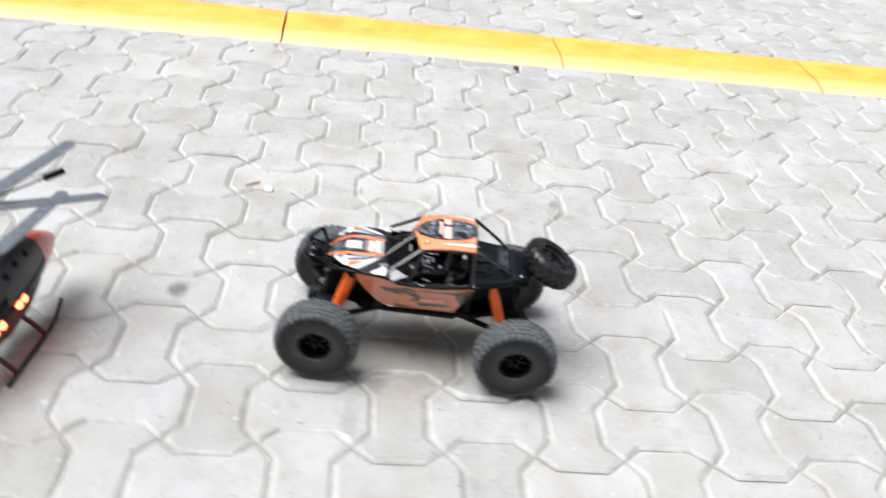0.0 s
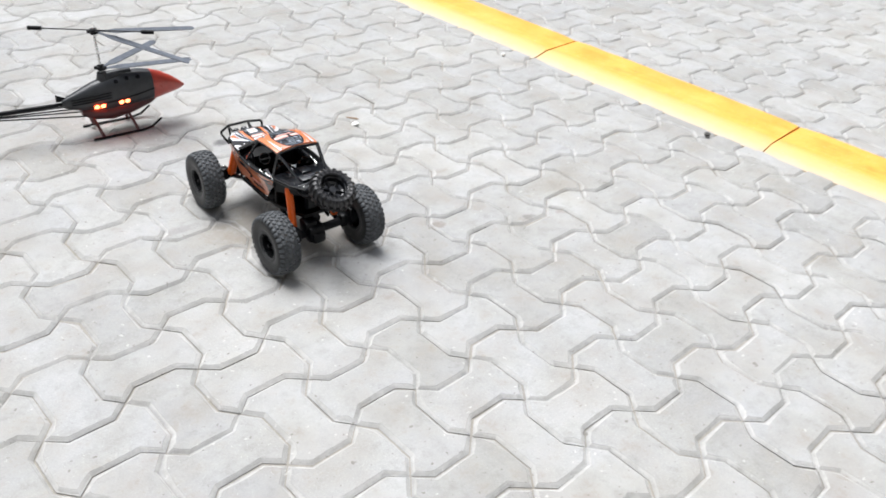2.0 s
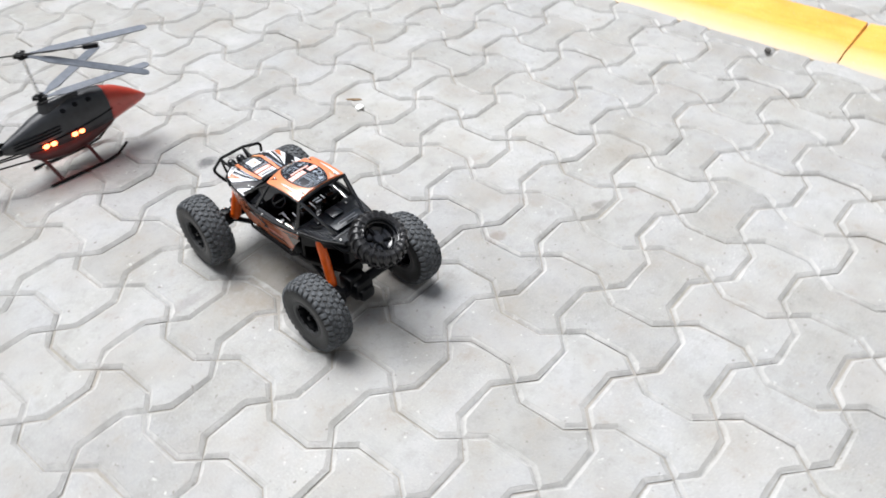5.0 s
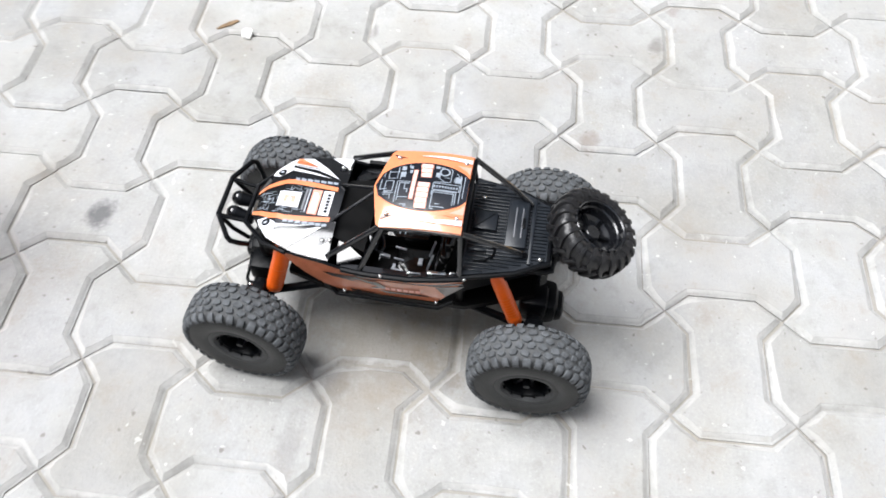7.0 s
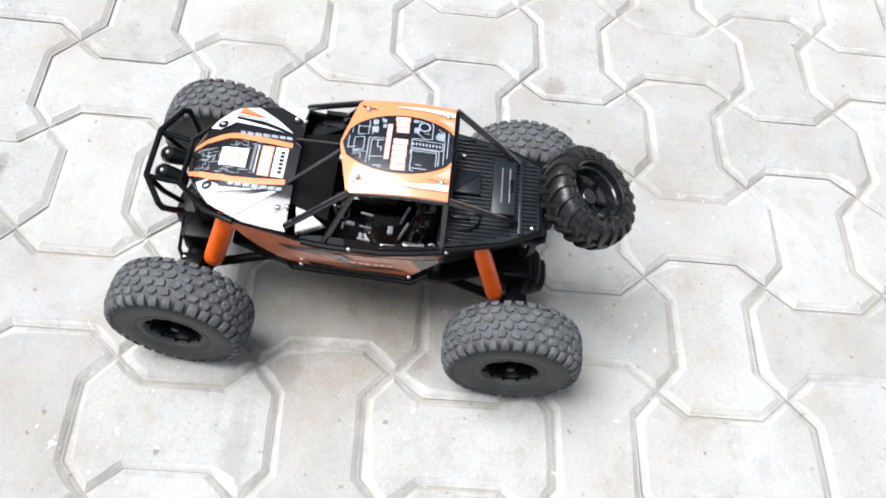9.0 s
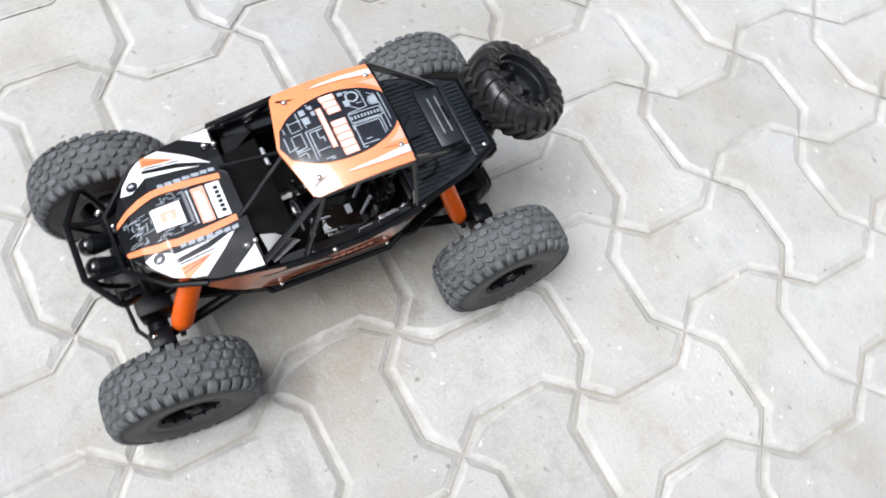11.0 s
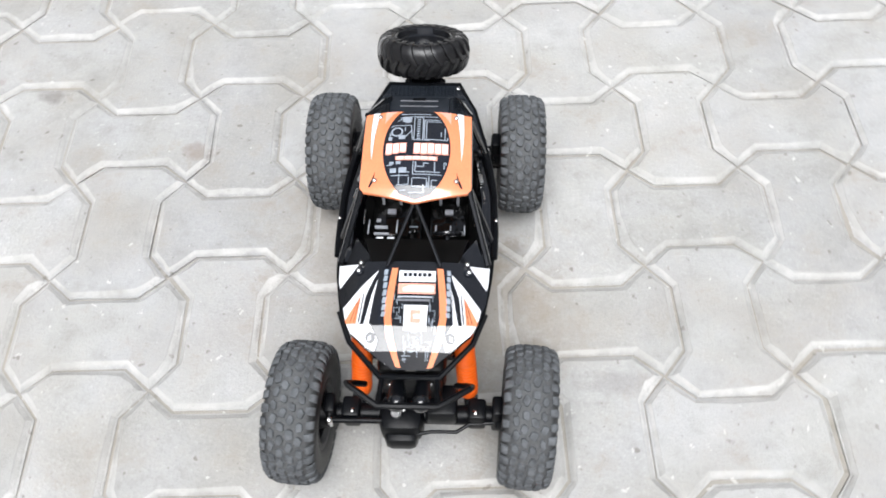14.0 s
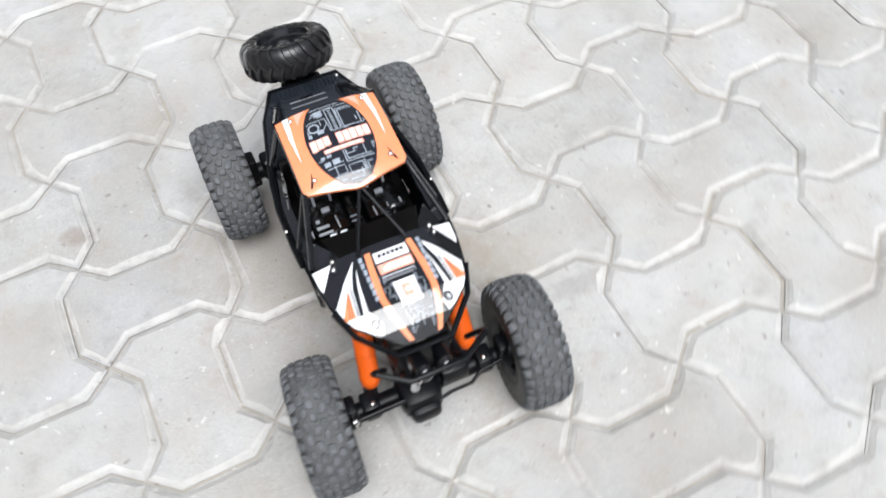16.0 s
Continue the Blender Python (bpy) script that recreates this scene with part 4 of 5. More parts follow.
# axles, links and dampers
R_WHEEL, TRACK = 0.0780, 0.1230
TYRE_WIDE = 0.057
AXLES = ((0.1815, "front"), (-0.1840, "rear"))
for y, which in AXLES:
    ahead = 1 if y > 0 else -1
    bm = bmesh.new()
    rod(bm, (-0.092, y, R_WHEEL), (0.092, y, R_WHEEL), 0.011, segs=14)
    gx = 0.013 if ahead > 0 else -0.020
    box(bm, (gx, y + ahead * 0.004, R_WHEEL + 0.002), (0.048, 0.048, 0.046), bevel=0.012)
    box(bm, (gx, y + ahead * 0.026, R_WHEEL - 0.004), (0.036, 0.020, 0.030), bevel=0.008)
    for sx in (-1, 1):
        box(bm, (sx * 0.068, y, R_WHEEL + 0.004), (0.020, 0.024, 0.034), bevel=0.004)
    axle = part("axle", bm, BLACK, truck, "black %s axle with gear housing" % which)
    bm = bmesh.new()
    rod(bm, (-0.005, y - ahead * 0.010, R_WHEEL + 0.024), (-0.005, y - ahead * 0.052, R_WHEEL + 0.024), 0.014, segs=16)
    box(bm, (-0.030, y - ahead * 0.004, R_WHEEL + 0.018), (0.034, 0.036, 0.034), bevel=0.006)
    part("motor_housing", bm, BLACK, axle)
    if which == "front":
        bm = bmesh.new()
        rod(bm, (0.010, y + 0.0160, 0.098), (0.090, y + 0.0145, 0.092), 0.0032, segs=10)
        part("tie_rod", bm, BLACK, axle)
        bm = bmesh.new()
        tube(bm, [(0.000, y + 0.026, 0.084), (-0.020, y + 0.022, 0.084), (-0.046, y + 0.0205, 0.080), (-0.060, y + 0.012, 0.082), (-0.092, y + 0.010, 0.084)], 0.0022)
        part("steering_link", bm, BLACK, axle)
        bm = bmesh.new()
        ball(bm, (0.0908, y + 0.0145, 0.092), 0.0055, 12)
        rod(bm, (0.0908, y + 0.0145, 0.078), (0.0908, y + 0.0145, 0.090), 0.003)
        part("ball_joint", bm, STEEL, axle, "bright steel ball joint")
        bm = bmesh.new()
        rod(bm, (0.0180, y + 0.0090, 0.096), (0.0180, y + 0.0105, 0.108), 0.0062, 0.0052, 12)
        part("servo_screw", bm, STEEL, axle, "bright steel screw")
        for x, z in ((-0.066, 0.100), (0.010, 0.104), (0.066, 0.100)):
            screw(axle, (x, y + 0.006, z))
    for sx in (-1, 1):
        bm = bmesh.new()
        rod(bm, (sx * 0.050, ahead * 0.070, 0.112), (sx * 0.060, y - ahead * 0.010, 0.078), 0.0055)
        box(bm, (sx * 0.050, ahead * 0.068, 0.113), (0.014, 0.016, 0.016), bevel=0.003)
        part("lower_link", bm, BLACK, truck)
        bm = bmesh.new()
        rod(bm, (sx * 0.026, ahead * 0.085, 0.140), (sx * 0.030, y - ahead * 0.006, 0.102), 0.004)
        part("upper_link", bm, BLACK, truck)
        top, foot = (sx * (0.0515 if ahead > 0 else 0.0525), ahead * (0.1320 if ahead > 0 else 0.1270), 0.182 if ahead > 0 else 0.188), (sx * (0.0590 if ahead > 0 else 0.0610), y - ahead * (0.0200 if ahead > 0 else 0.0205), 0.081 if ahead > 0 else 0.079)
        bm = bmesh.new()
        t, f = Vector(top), Vector(foot)
        long = (f - t).length
        outline = [(0.04, 0.0), (0.04, 0.0098), (0.10, 0.0110), (0.36, 0.0108), (0.40, 0.0112)]
        for k in range(8):
            outline += [(0.42 + 0.045 * k, 0.0112), (0.432 + 0.045 * k, 0.0106), (0.445 + 0.045 * k, 0.0106), (0.455 + 0.045 * k, 0.0112)]
        outline += [(0.82, 0.0114), (0.90, 0.0108), (0.93, 0.0090), (0.93, 0.0)]
        revolve(bm, [(g * long, rr * (1.0 if ahead > 0 else 0.86)) for g, rr in outline], 18, "z")
        bmesh.ops.transform(bm, matrix=Matrix.Translation(t) @ (f - t).to_track_quat("Z", "Y").to_matrix().to_4x4(), verts=bm.verts[:])
        damper = part("damper", bm, ORANGE_SHOCK, truck, "bright orange shock absorber")
        bm = bmesh.new()
        rod(bm, t.lerp(f, 0.88), f, 0.005, 0.004)
        ball(bm, f, 0.0065)
        part("damper_foot", bm, BLACK, damper)
        bm = bmesh.new()
        ball(bm, t, 0.0075)
        part("damper_eye", bm, BLACK, damper)
        bm = bmesh.new()
        rod(bm, f + Vector((sx * 0.004, 0, 0)), f + Vector((sx * 0.010, 0, 0)), 0.0032)
        part("screw", bm, BLACK, damper)


def carcass(radius, width, lug, rim_r):
    """The round body of a tyre, with a bead ring beside the rim."""
    bm = bmesh.new()
    h = width / 2
    base = radius - lug
    d = base - rim_r
    half = [(0, base + 0.0004), (0.40, base), (0.70, base - 0.0018), (0.88, base - 0.0052), (0.965, base - 0.0100), (1.0, rim_r + d * 0.62), (0.99, rim_r + d * 0.42), (0.94, rim_r + d * 0.27), (0.90, rim_r + d * 0.21), (0.93, rim_r + d * 0.15), (0.90, rim_r + d * 0.06), (0.72, rim_r)]
    profile = [(-x * h, r) for x, r in half[::-1]] + [(x * h, r) for x, r in half[1:]]
    revolve(bm, profile, 64)
    return bm


def tread_blocks(radius, width, count, lug, seed):
    """Low uneven blocks in four staggered rows on the crown, long teeth over both shoulders."""
    bm = bmesh.new()
    h = width / 2
    rng = random.Random(seed)

    def crown(x):
        return radius - 0.0050 * abs(x / h) ** 3.0

    def block(shape, a):
        rings = []
        for sink, shrink in ((lug + 0.0016, 1.10), (0.0006, 1.0), (0.0, 0.86)):
            cx, cv = sum(p[0] for p in shape) / len(shape), sum(p[1] for p in shape) / len(shape)
            ring = []
            for x, v in shape:
                x, v = cx + (x - cx) * shrink, cv + (v - cv) * shrink
                r = crown(x) - sink
                ring.append(bm.verts.new((x, r * math.cos(a + v / radius), r * math.sin(a + v / radius))))
            rings.append(ring)
        bm.faces.new(rings[-1])
        for p, q in zip(rings, rings[1:]):
            for i in range(len(p)):
                bm.faces.new((p[i], p[(i + 1) % len(p)], q[(i + 1) % len(p)], q[i]))

    pitch = 2 * math.pi * radius / count
    for row, (s, wide) in enumerate(((-0.50, 0.105), (-0.17, 0.120), (0.17, 0.120), (0.50, 0.105))):
        for k in range(count):
            a = 2 * math.pi * (k + 0.5 * (row % 2) + rng.uniform(-0.05, 0.05)) / count
            w, n, c = wide * 1.14 * h * rng.uniform(0.86, 1.08), pitch * rng.uniform(0.30, 0.38), s * h + rng.uniform(-0.0008, 0.0008)
            lean = 0.32 if (k + row) % 2 else -0.10
            notch = 0.35 if (k + row) % 3 else -0.1
            block([(c + u * w - v * n * lean, v * n + u * w * lean) for u, v in ((-1, -0.7), (-0.55, -1), (0.2, -1), (0.45, -1 + notch), (1, -0.75 + notch * 0.4), (1, 0.65), (0.6, 1), (-0.25, 1), (-0.5, 0.85 - notch * 0.5), (-1, 0.6))], a)
    for g in (-1, 1):
        for k in range(count):
            a = 2 * math.pi * (k + 0.25 + rng.uniform(-0.04, 0.04)) / count
            n = pitch * rng.uniform(0.29, 0.35)
            inner = 0.66 if k % 2 else 0.72
            rings = []
            for x, drop, f in ((inner, lug + 0.0030, 1.0), (inner + 0.01, 0.0028, 0.82), (0.84, 0.0036, 1.0), (0.955, 0.0066, 1.0), (0.995, 0.0098, 0.94), (0.975, 0.0130 if k % 2 else 0.0115, 0.85)):
                r = radius - drop
                rings.append([bm.verts.new((g * h * x, rr * math.cos(a + v / radius), rr * math.sin(a + v / radius))) for v, rr in ((-n * f * 1.1, r - lug), (-n * f, r - 0.0004), (-n * f * 0.8, r), (n * f * 0.8, r), (n * f, r - 0.0004), (n * f * 1.1, r - lug))])
            for p, q in zip(rings, rings[1:]):
                for i in range(5):
                    bm.faces.new((p[i], p[i + 1], q[i + 1], q[i]))
    return bm


def spare_lugs(radius, width, count, lug):
    """Curved cross bars that meet in a chevron on the crown, stepping over the shoulders."""
    bm = bmesh.new()
    h = width / 2
    for g in (-1, 1):
        for k in range(count):
            a0 = 2 * math.pi * (k + (0.5 if g > 0 else 0.0)) / count
            rings = []
            for x, drop, turn, wide in ((-0.10, 0.0, 0.62, 0.30), (0.15, 0.0, 0.40, 0.42), (0.42, 0.0004, 0.18, 0.46), (0.70, 0.0020, 0.06, 0.50), (0.92, 0.0056, 0.0, 0.46), (1.03, 0.0110, 0.0, 0.40), (1.02, 0.0150, 0.0, 0.30)):
                a = a0 + turn * 2 * math.pi / count
                n = math.pi / count * wide * 2 * 0.56
                r = radius - drop
                rings.append([bm.verts.new((g * h * x, rr * math.cos(a + f), rr * math.sin(a + f))) for f, rr in ((-n, r - lug * 1.6), (-n * 0.72, r - 0.0004), (0, r), (n * 0.72, r - 0.0004), (n, r - lug * 1.6))])
            for p, q in zip(rings, rings[1:]):
                for i in range(4):
                    bm.faces.new((p[i], p[i + 1], q[i + 1], q[i]))
            for end in (rings[0], rings[-1]):
                bm.faces.new(end)
    return bm


def rim_mesh(r, width, out):
    """A deep black rim with six spokes; out: the side on which it shows."""
    bm = bmesh.new()
    h = width / 2 * 0.74
    revolve(bm, [(-h, r * 0.99), (-h, r + 0.002), (-h * 0.9, r - 0.002), (-h * 0.5, r * 0.86), (h * 0.5, r * 0.86), (h * 0.9, r - 0.002), (h, r + 0.002), (h, r * 0.99)], 36)
    for s in (1,):
        x = out * h * 0.35
        revolve(bm, [(x - 0.004 * out, r * 0.20), (x, r * 0.30), (x + 0.004 * out, r * 0.30), (x + 0.005 * out, 0.0005)], 20)
        for k in range(6):
            a = 2 * math.pi * k / 6
            m = Matrix.Rotation(a, 4, "X")
            box(bm, m @ Vector((x - 0.001 * out, 0, r * 0.56)), (0.006, r * 0.20, r * 0.66), m, 0.0012)
    # bolt ring at the lip
    for k in range(12):
        a = 2 * math.pi * k / 12
        c = Vector((out * h, (r - 0.001) * math.cos(a), (r - 0.001) * math.sin(a)))
        rod(bm, c - Vector((0.002, 0, 0)), c + Vector((0.002, 0, 0)), 0.0016, segs=6)
    revolve(bm, [(-out * h * 0.3, r * 0.85), (-out * h * 0.3, 0.001)], 24)
    return bm


tyre_data = mesh_of("tyre", carcass(R_WHEEL, TYRE_WIDE, 0.0030, 0.030), RUBBER, smooth=True, angle=0.6)
tread_data = mesh_of("tread", tread_blocks(R_WHEEL, TYRE_WIDE, 34, 0.0030, 3), TREAD, smooth=True, angle=0.7)
rim_data = mesh_of("wheel", rim_mesh(0.030, TYRE_WIDE, 1), BLACK, smooth=True, angle=0.5)
nut_bm = bmesh.new()
rod(nut_bm, (0.010, 0, 0), (0.022, 0, 0), 0.0055, 0.0045, 6)
nut_data = mesh_of("hub_nut", nut_bm, BLACK)
for y, which in AXLES:
    for sx in (-1, 1):
        wheel = new("wheel", rim_data)
        wheel.parent = truck
        tagged(wheel, "deep black spoked wheel with a fat dusty tyre")
        spin = random.Random(int(1000 * y) + sx).uniform(0, 360)
        steer = -4.0 if which == "front" else 0.0
        wheel.matrix_basis = pose(sx * TRACK, y, R_WHEEL, 0, 0, (0 if sx > 0 else 180) + steer) @ pose(0, 0, 0, spin, 0, 0)
        for name, data in (("tyre", tyre_data), ("tread", tread_data), ("hub_nut", nut_data)):
            ob = new(name, data)
            ob.parent = wheel
            if name == "tread":
                tagged(ob, "close-set dusty grey tread blocks", kind="stuff")
        bm = bmesh.new()
        rod(bm, (sx * 0.088, y, R_WHEEL), (sx * 0.105, y, R_WHEEL), 0.015, 0.019, 16)
        box(bm, (sx * 0.090, y, R_WHEEL + 0.006), (0.012, 0.022, 0.050), bevel=0.003)
        part("knuckle", bm, BLACK, truck)

# spare wheel, leaning back off the tail
bm = bmesh.new()
revolve(bm, [(0.0150, 0.0350), (0.0190, 0.0352), (0.0200, 0.0338), (0.0188, 0.0322), (0.0120, 0.0308), (0.0105, 0.0290), (0.0060, 0.0282), (0.0000, 0.0262), (-0.0030, 0.0210), (-0.0030, 0.0120), (0.0020, 0.0105), (0.0040, 0.0085), (0.0042, 0.0004)], 48)
spare = new("spare_wheel", mesh_of("spare_wheel", bm, BLACK_GLOSS, smooth=True, angle=0.5))
spare.parent = truck
tagged(spare, "glossy black spare wheel with chevron tyre behind the load deck")
spare.matrix_basis = Matrix.Translation((0.003, -0.2360, 0.2120)) @ pose(0, 0, 0, 0, 0, -90) @ pose(0, 0, 0, 0, -63, 0)
for k in range(6):
    a = 2 * math.pi * k / 6
    bm = bmesh.new()
    m = Matrix.Rotation(a, 4, "X")
    box(bm, m @ Vector((-0.0005, 0, 0.0175)), (0.0045, 0.0055, 0.0150), m, 0.0012)
    part("spoke", bm, BLACK, spare)
ob = new("tyre", mesh_of("tyre_spare", carcass(0.0568, 0.0410, 0.0044, 0.0345), RUBBER_CLEAN, smooth=True, angle=0.6))
ob.parent = spare
bars = new("tread", mesh_of("tread_spare", spare_lugs(0.0568, 0.0410, 22, 0.0044), RUBBER_CLEAN, smooth=True, angle=0.8))
bars.parent = spare
tagged(bars, "curved black chevron tread bars", kind="stuff")
bm = bmesh.new()
rod(bm, (0, -0.194, 0.182), (0.002, -0.226, 0.206), 0.012)
box(bm, (0, -0.197, 0.190), (0.050, 0.014, 0.018), bevel=0.003)
for x in (-0.018, 0.018):
    rod(bm, (x, -0.188, 0.196), (x, -0.212, 0.204), 0.0035)
part("spare_mount", bm, BLACK, truck)


# ---- the toy helicopter (x ahead) ----
heli = tagged(new("toy_helicopter"), "dark red and charcoal toy helicopter standing on its skids", "toy helicopter")
heli.matrix_basis = Matrix.Translation((0.840, 2.650, 0)) @ pose(0, 0, 0, 0, 0, -6)


def loft(bm, rows, segs=18, power=2.4):
    """Rows of (x, z, half height, half width) as rounded cross sections."""
    rings = []
    for x, z, hz, hw in rows:
        ring = []
        for j in range(segs):
            a = 2 * math.pi * j / segs
            c, s = math.cos(a), math.sin(a)
            ring.append(bm.verts.new((x, hw * math.copysign(abs(c) ** (2 / power), c), z + hz * math.copysign(abs(s) ** (2 / power), s))))
        rings.append(ring)
    for p, q in zip(rings, rings[1:]):
        for j in range(segs):
            bm.faces.new((p[j], p[(j + 1) % segs], q[(j + 1) % segs], q[j]))
    bm.faces.new(rings[0])
    bm.faces.new(rings[-1][::-1])


bm = bmesh.new()
loft(bm, [(-0.135, 0.112, 0.012, 0.010), (-0.100, 0.112, 0.026, 0.018), (-0.050, 0.116, 0.044, 0.028), (-0.010, 0.120, 0.053, 0.034), (0.050, 0.126, 0.057, 0.039), (0.100, 0.128, 0.053, 0.039), (0.132, 0.127, 0.047, 0.036)])
part("hull", bm, GREYBODY, heli, "charcoal grey hull")
bm = bmesh.new()
loft(bm, [(0.130, 0.127, 0.048, 0.0368), (0.165, 0.124, 0.038, 0.031), (0.198, 0.117, 0.025, 0.022), (0.222, 0.110, 0.013, 0.012), (0.236, 0.106, 0.003, 0.003)])
part("canopy", bm, RED, heli, "dull red pointed nose canopy")
bm = bmesh.new()
loft(bm, [(-0.085, 0.078, 0.012, 0.014), (-0.060, 0.070, 0.020, 0.026), (0.0, 0.066, 0.026, 0.032), (0.060, 0.074, 0.024, 0.034), (0.120, 0.086, 0.016, 0.028), (0.150, 0.096, 0.008, 0.018)])
part("belly", bm, DARKRED, heli, "dark red lower hull")
for sy in (-1, 1):
    for k, (x, z) in enumerate(((-0.046, 0.096), (-0.028, 0.097), (0.026, 0.100), (0.044, 0.101))):
        bm = bmesh.new()
        loft(bm, [(x - 0.0065, z, 0.003, 0.003), (x - 0.003, z, 0.0052, 0.0060), (x + 0.003, z + 0.001, 0.0052, 0.0060), (x + 0.0065, z + 0.001, 0.003, 0.003)], 8)
        bmesh.ops.translate(bm, verts=bm.verts[:], vec=(0, sy * (0.031 + 0.0025 * min(k, 2)), 0))
        part("lamp", bm, LED, heli, "glowing red lamp")
    for x, z in ((0.020, 0.160), (0.052, 0.165), (0.086, 0.164)):
        bm = bmesh.new()
        rod(bm, (x, sy * 0.0230, z), (x, sy * 0.0285, z + 0.0050), 0.0058, 0.0066, 12)
        part("vent", bm, BLACK, heli)
    bm = bmesh.new()
    tube(bm, [(0.132, sy * 0.0368, 0.127), (0.080, sy * 0.0400, 0.118), (0.010, sy * 0.0370, 0.108), (-0.060, sy * 0.0270, 0.098)], 0.0016, 6)
    part("hull_seam", bm, BLACK, heli)
    for z in (0.108, 0.116, 0.124):
        bm = bmesh.new()
        tube(bm, [(-0.112, sy * 0.017, z), (-0.050, sy * 0.0300, z + 0.006), (0.0, sy * 0.0355, z + 0.012)], 0.0018, 6)
        part("hull_rib", bm, BLACK, heli)
    bm = bmesh.new()
    tube(bm, [(-0.076, sy * 0.052, 0.004), (0.075, sy * 0.052, 0.004), (0.105, sy * 0.052, 0.010), (0.136, sy * 0.052, 0.032)], 0.0036, 8)
    part("skid", bm, BLACK, heli)
    for x in (-0.050, 0.055):
        bm = bmesh.new()
        tube(bm, [(x - 0.012, sy * 0.016, 0.066), (x - 0.004, sy * 0.036, 0.040), (x + 0.006, sy * 0.052, 0.006)], 0.0048, 8)
        part("skid_leg", bm, DARKRED, heli)
    bm = bmesh.new()
    rod(bm, (-0.098, sy * 0.012, 0.094), (-0.345, sy * 0.004, 0.110), 0.0021)
    part("tail_strut", bm, BLACK, heli)
    bm = bmesh.new()
    rod(bm, (-0.078, sy * 0.018, 0.068), (-0.345, sy * 0.006, 0.104), 0.0021)
    part("tail_strut", bm, BLACK, heli)
bm = bmesh.new()
rod(bm, (-0.125, 0, 0.110), (-0.400, 0, 0.119), 0.0062)
part("tail_boom", bm, BLACK, heli)
bm = bmesh.new()
rod(bm, (-0.395, 0, 0.112), (-0.395, 0, 0.130), 0.008)
ball(bm, (-0.372, 0, 0.118), 0.008)
part("tail_gear", bm, SILVER_DECAL, heli, "pale grey tail gear case")
for a in (25, 205):
    bm = bmesh.new()
    box(bm, (-0.395 + 0.024 * math.cos(radians(a)), 0.024 * math.sin(radians(a)), 0.133), (0.040, 0.009, 0.0014), pose(0, 0, 0, 12, 0, a), 0.0004)
    part("tail_blade", bm, BLACK, heli)
bm = bmesh.new()
slab(bm, [(-0.150, -0.0012), (-0.118, -0.0012), (-0.118, 0.0012), (-0.150, 0.0012)], 0.120, lambda x, y: 0.126 + 0.7 * max(0.0, -0.126 - x))
part("fin", bm, BLACK, heli)
bm = bmesh.new()
rod(bm, (-0.008, 0, 0.160), (-0.010, 0, 0.190), 0.020, 0.013, 16)
rod(bm, (-0.004, 0, 0.172), (0.075, 0, 0.180), 0.018, 0.010, 12)
part("gear_deck", bm, GREYBODY, heli)
bm = bmesh.new()
rod(bm, (-0.009, 0, 0.180), (-0.014, 0, 0.325), 0.0042)
part("mast", bm, STEEL, heli, "thin steel rotor mast")
for z, x in ((0.203, -0.010), (0.314, -0.014)):
    bm = bmesh.new()
    rod(bm, (x, 0, z - 0.007), (x, 0, z + 0.009), 0.0085, segs=12)
    box(bm, (x, 0, z), (0.034, 0.014, 0.009), pose(0, 0, 0, 0, 0, -40), 0.002)
    box(bm, (x, 0, z + 0.004), (0.012, 0.030, 0.007), pose(0, 0, 0, 0, 0, -40), 0.002)
    part("rotor_head", bm, BLACK, heli)


def blade(root, tip):
    root, tip = Vector(root), Vector(tip)
    d = tip - root
    m = Matrix.Translation(root) @ d.to_track_quat("X", "Z").to_matrix().to_4x4()
    n = d.length
    out = [(0.0, -0.004), (0.018, -0.005), (0.045, -0.014), (n * 0.96, -0.013), (n, -0.008), (n, 0.004), (n * 0.97, 0.010), (0.045, 0.012), (0.018, 0.005), (0.0, 0.004)]
    bm = bmesh.new()
    slab(bm, out, lambda x, y: -0.0010 + y * 0.10, lambda x, y: 0.0012 + y * 0.10)
    bmesh.ops.transform(bm, matrix=m, verts=bm.verts[:])
    part("rotor_blade", bm, BLADE, heli, "grey plastic rotor blade", smooth=False)


blade((0.002, -0.008, 0.316), (0.268, -0.050, 0.302))
blade((-0.004, -0.012, 0.314), (0.215, -0.125, 0.228))
blade((0.000, -0.006, 0.203), (0.258, -0.025, 0.196))
blade((0.000, 0.006, 0.203), (0.205, 0.140, 0.206))
bm = bmesh.new()
rod(bm, (-0.155, 0.060, 0.326), (0.112, -0.090, 0.324), 0.0018, segs=8)
flybar = part("flybar", bm, BLACK, heli)
for a, b in (((-0.172, 0.070, 0.326), (-0.140, 0.052, 0.326)), ((0.098, -0.082, 0.324), (0.128, -0.099, 0.324))):
    bm = bmesh.new()
    rod(bm, a, b, 0.0062, segs=12)
    part("flybar_weight", bm, BLACK, flybar)

# ---- small litter on the paving ----
def scrap(name, at, size, material, label, category, seed, turn=0.0):
    rng = random.Random(seed)
    bm = bmesh.new()
    n = 9
    out = [(size[0] / 2 * math.cos(2 * math.pi * k / n) * rng.uniform(0.7, 1.15), size[1] / 2 * math.sin(2 * math.pi * k / n) * rng.uniform(0.7, 1.15)) for k in range(n)]
    slab(bm, out, 0.0, lambda x, y: size[2] * (0.7 + 0.3 * math.sin(900 * x)))
    bmesh.ops.bevel(bm, geom=bm.edges[:], offset=size[2] * 0.18, segments=1, affect="EDGES")
    ob = tagged(new(name, mesh_of(name, bm, material)), label, category)
    ob.matrix_basis = pose(*at, 0, 0, turn)
    return ob


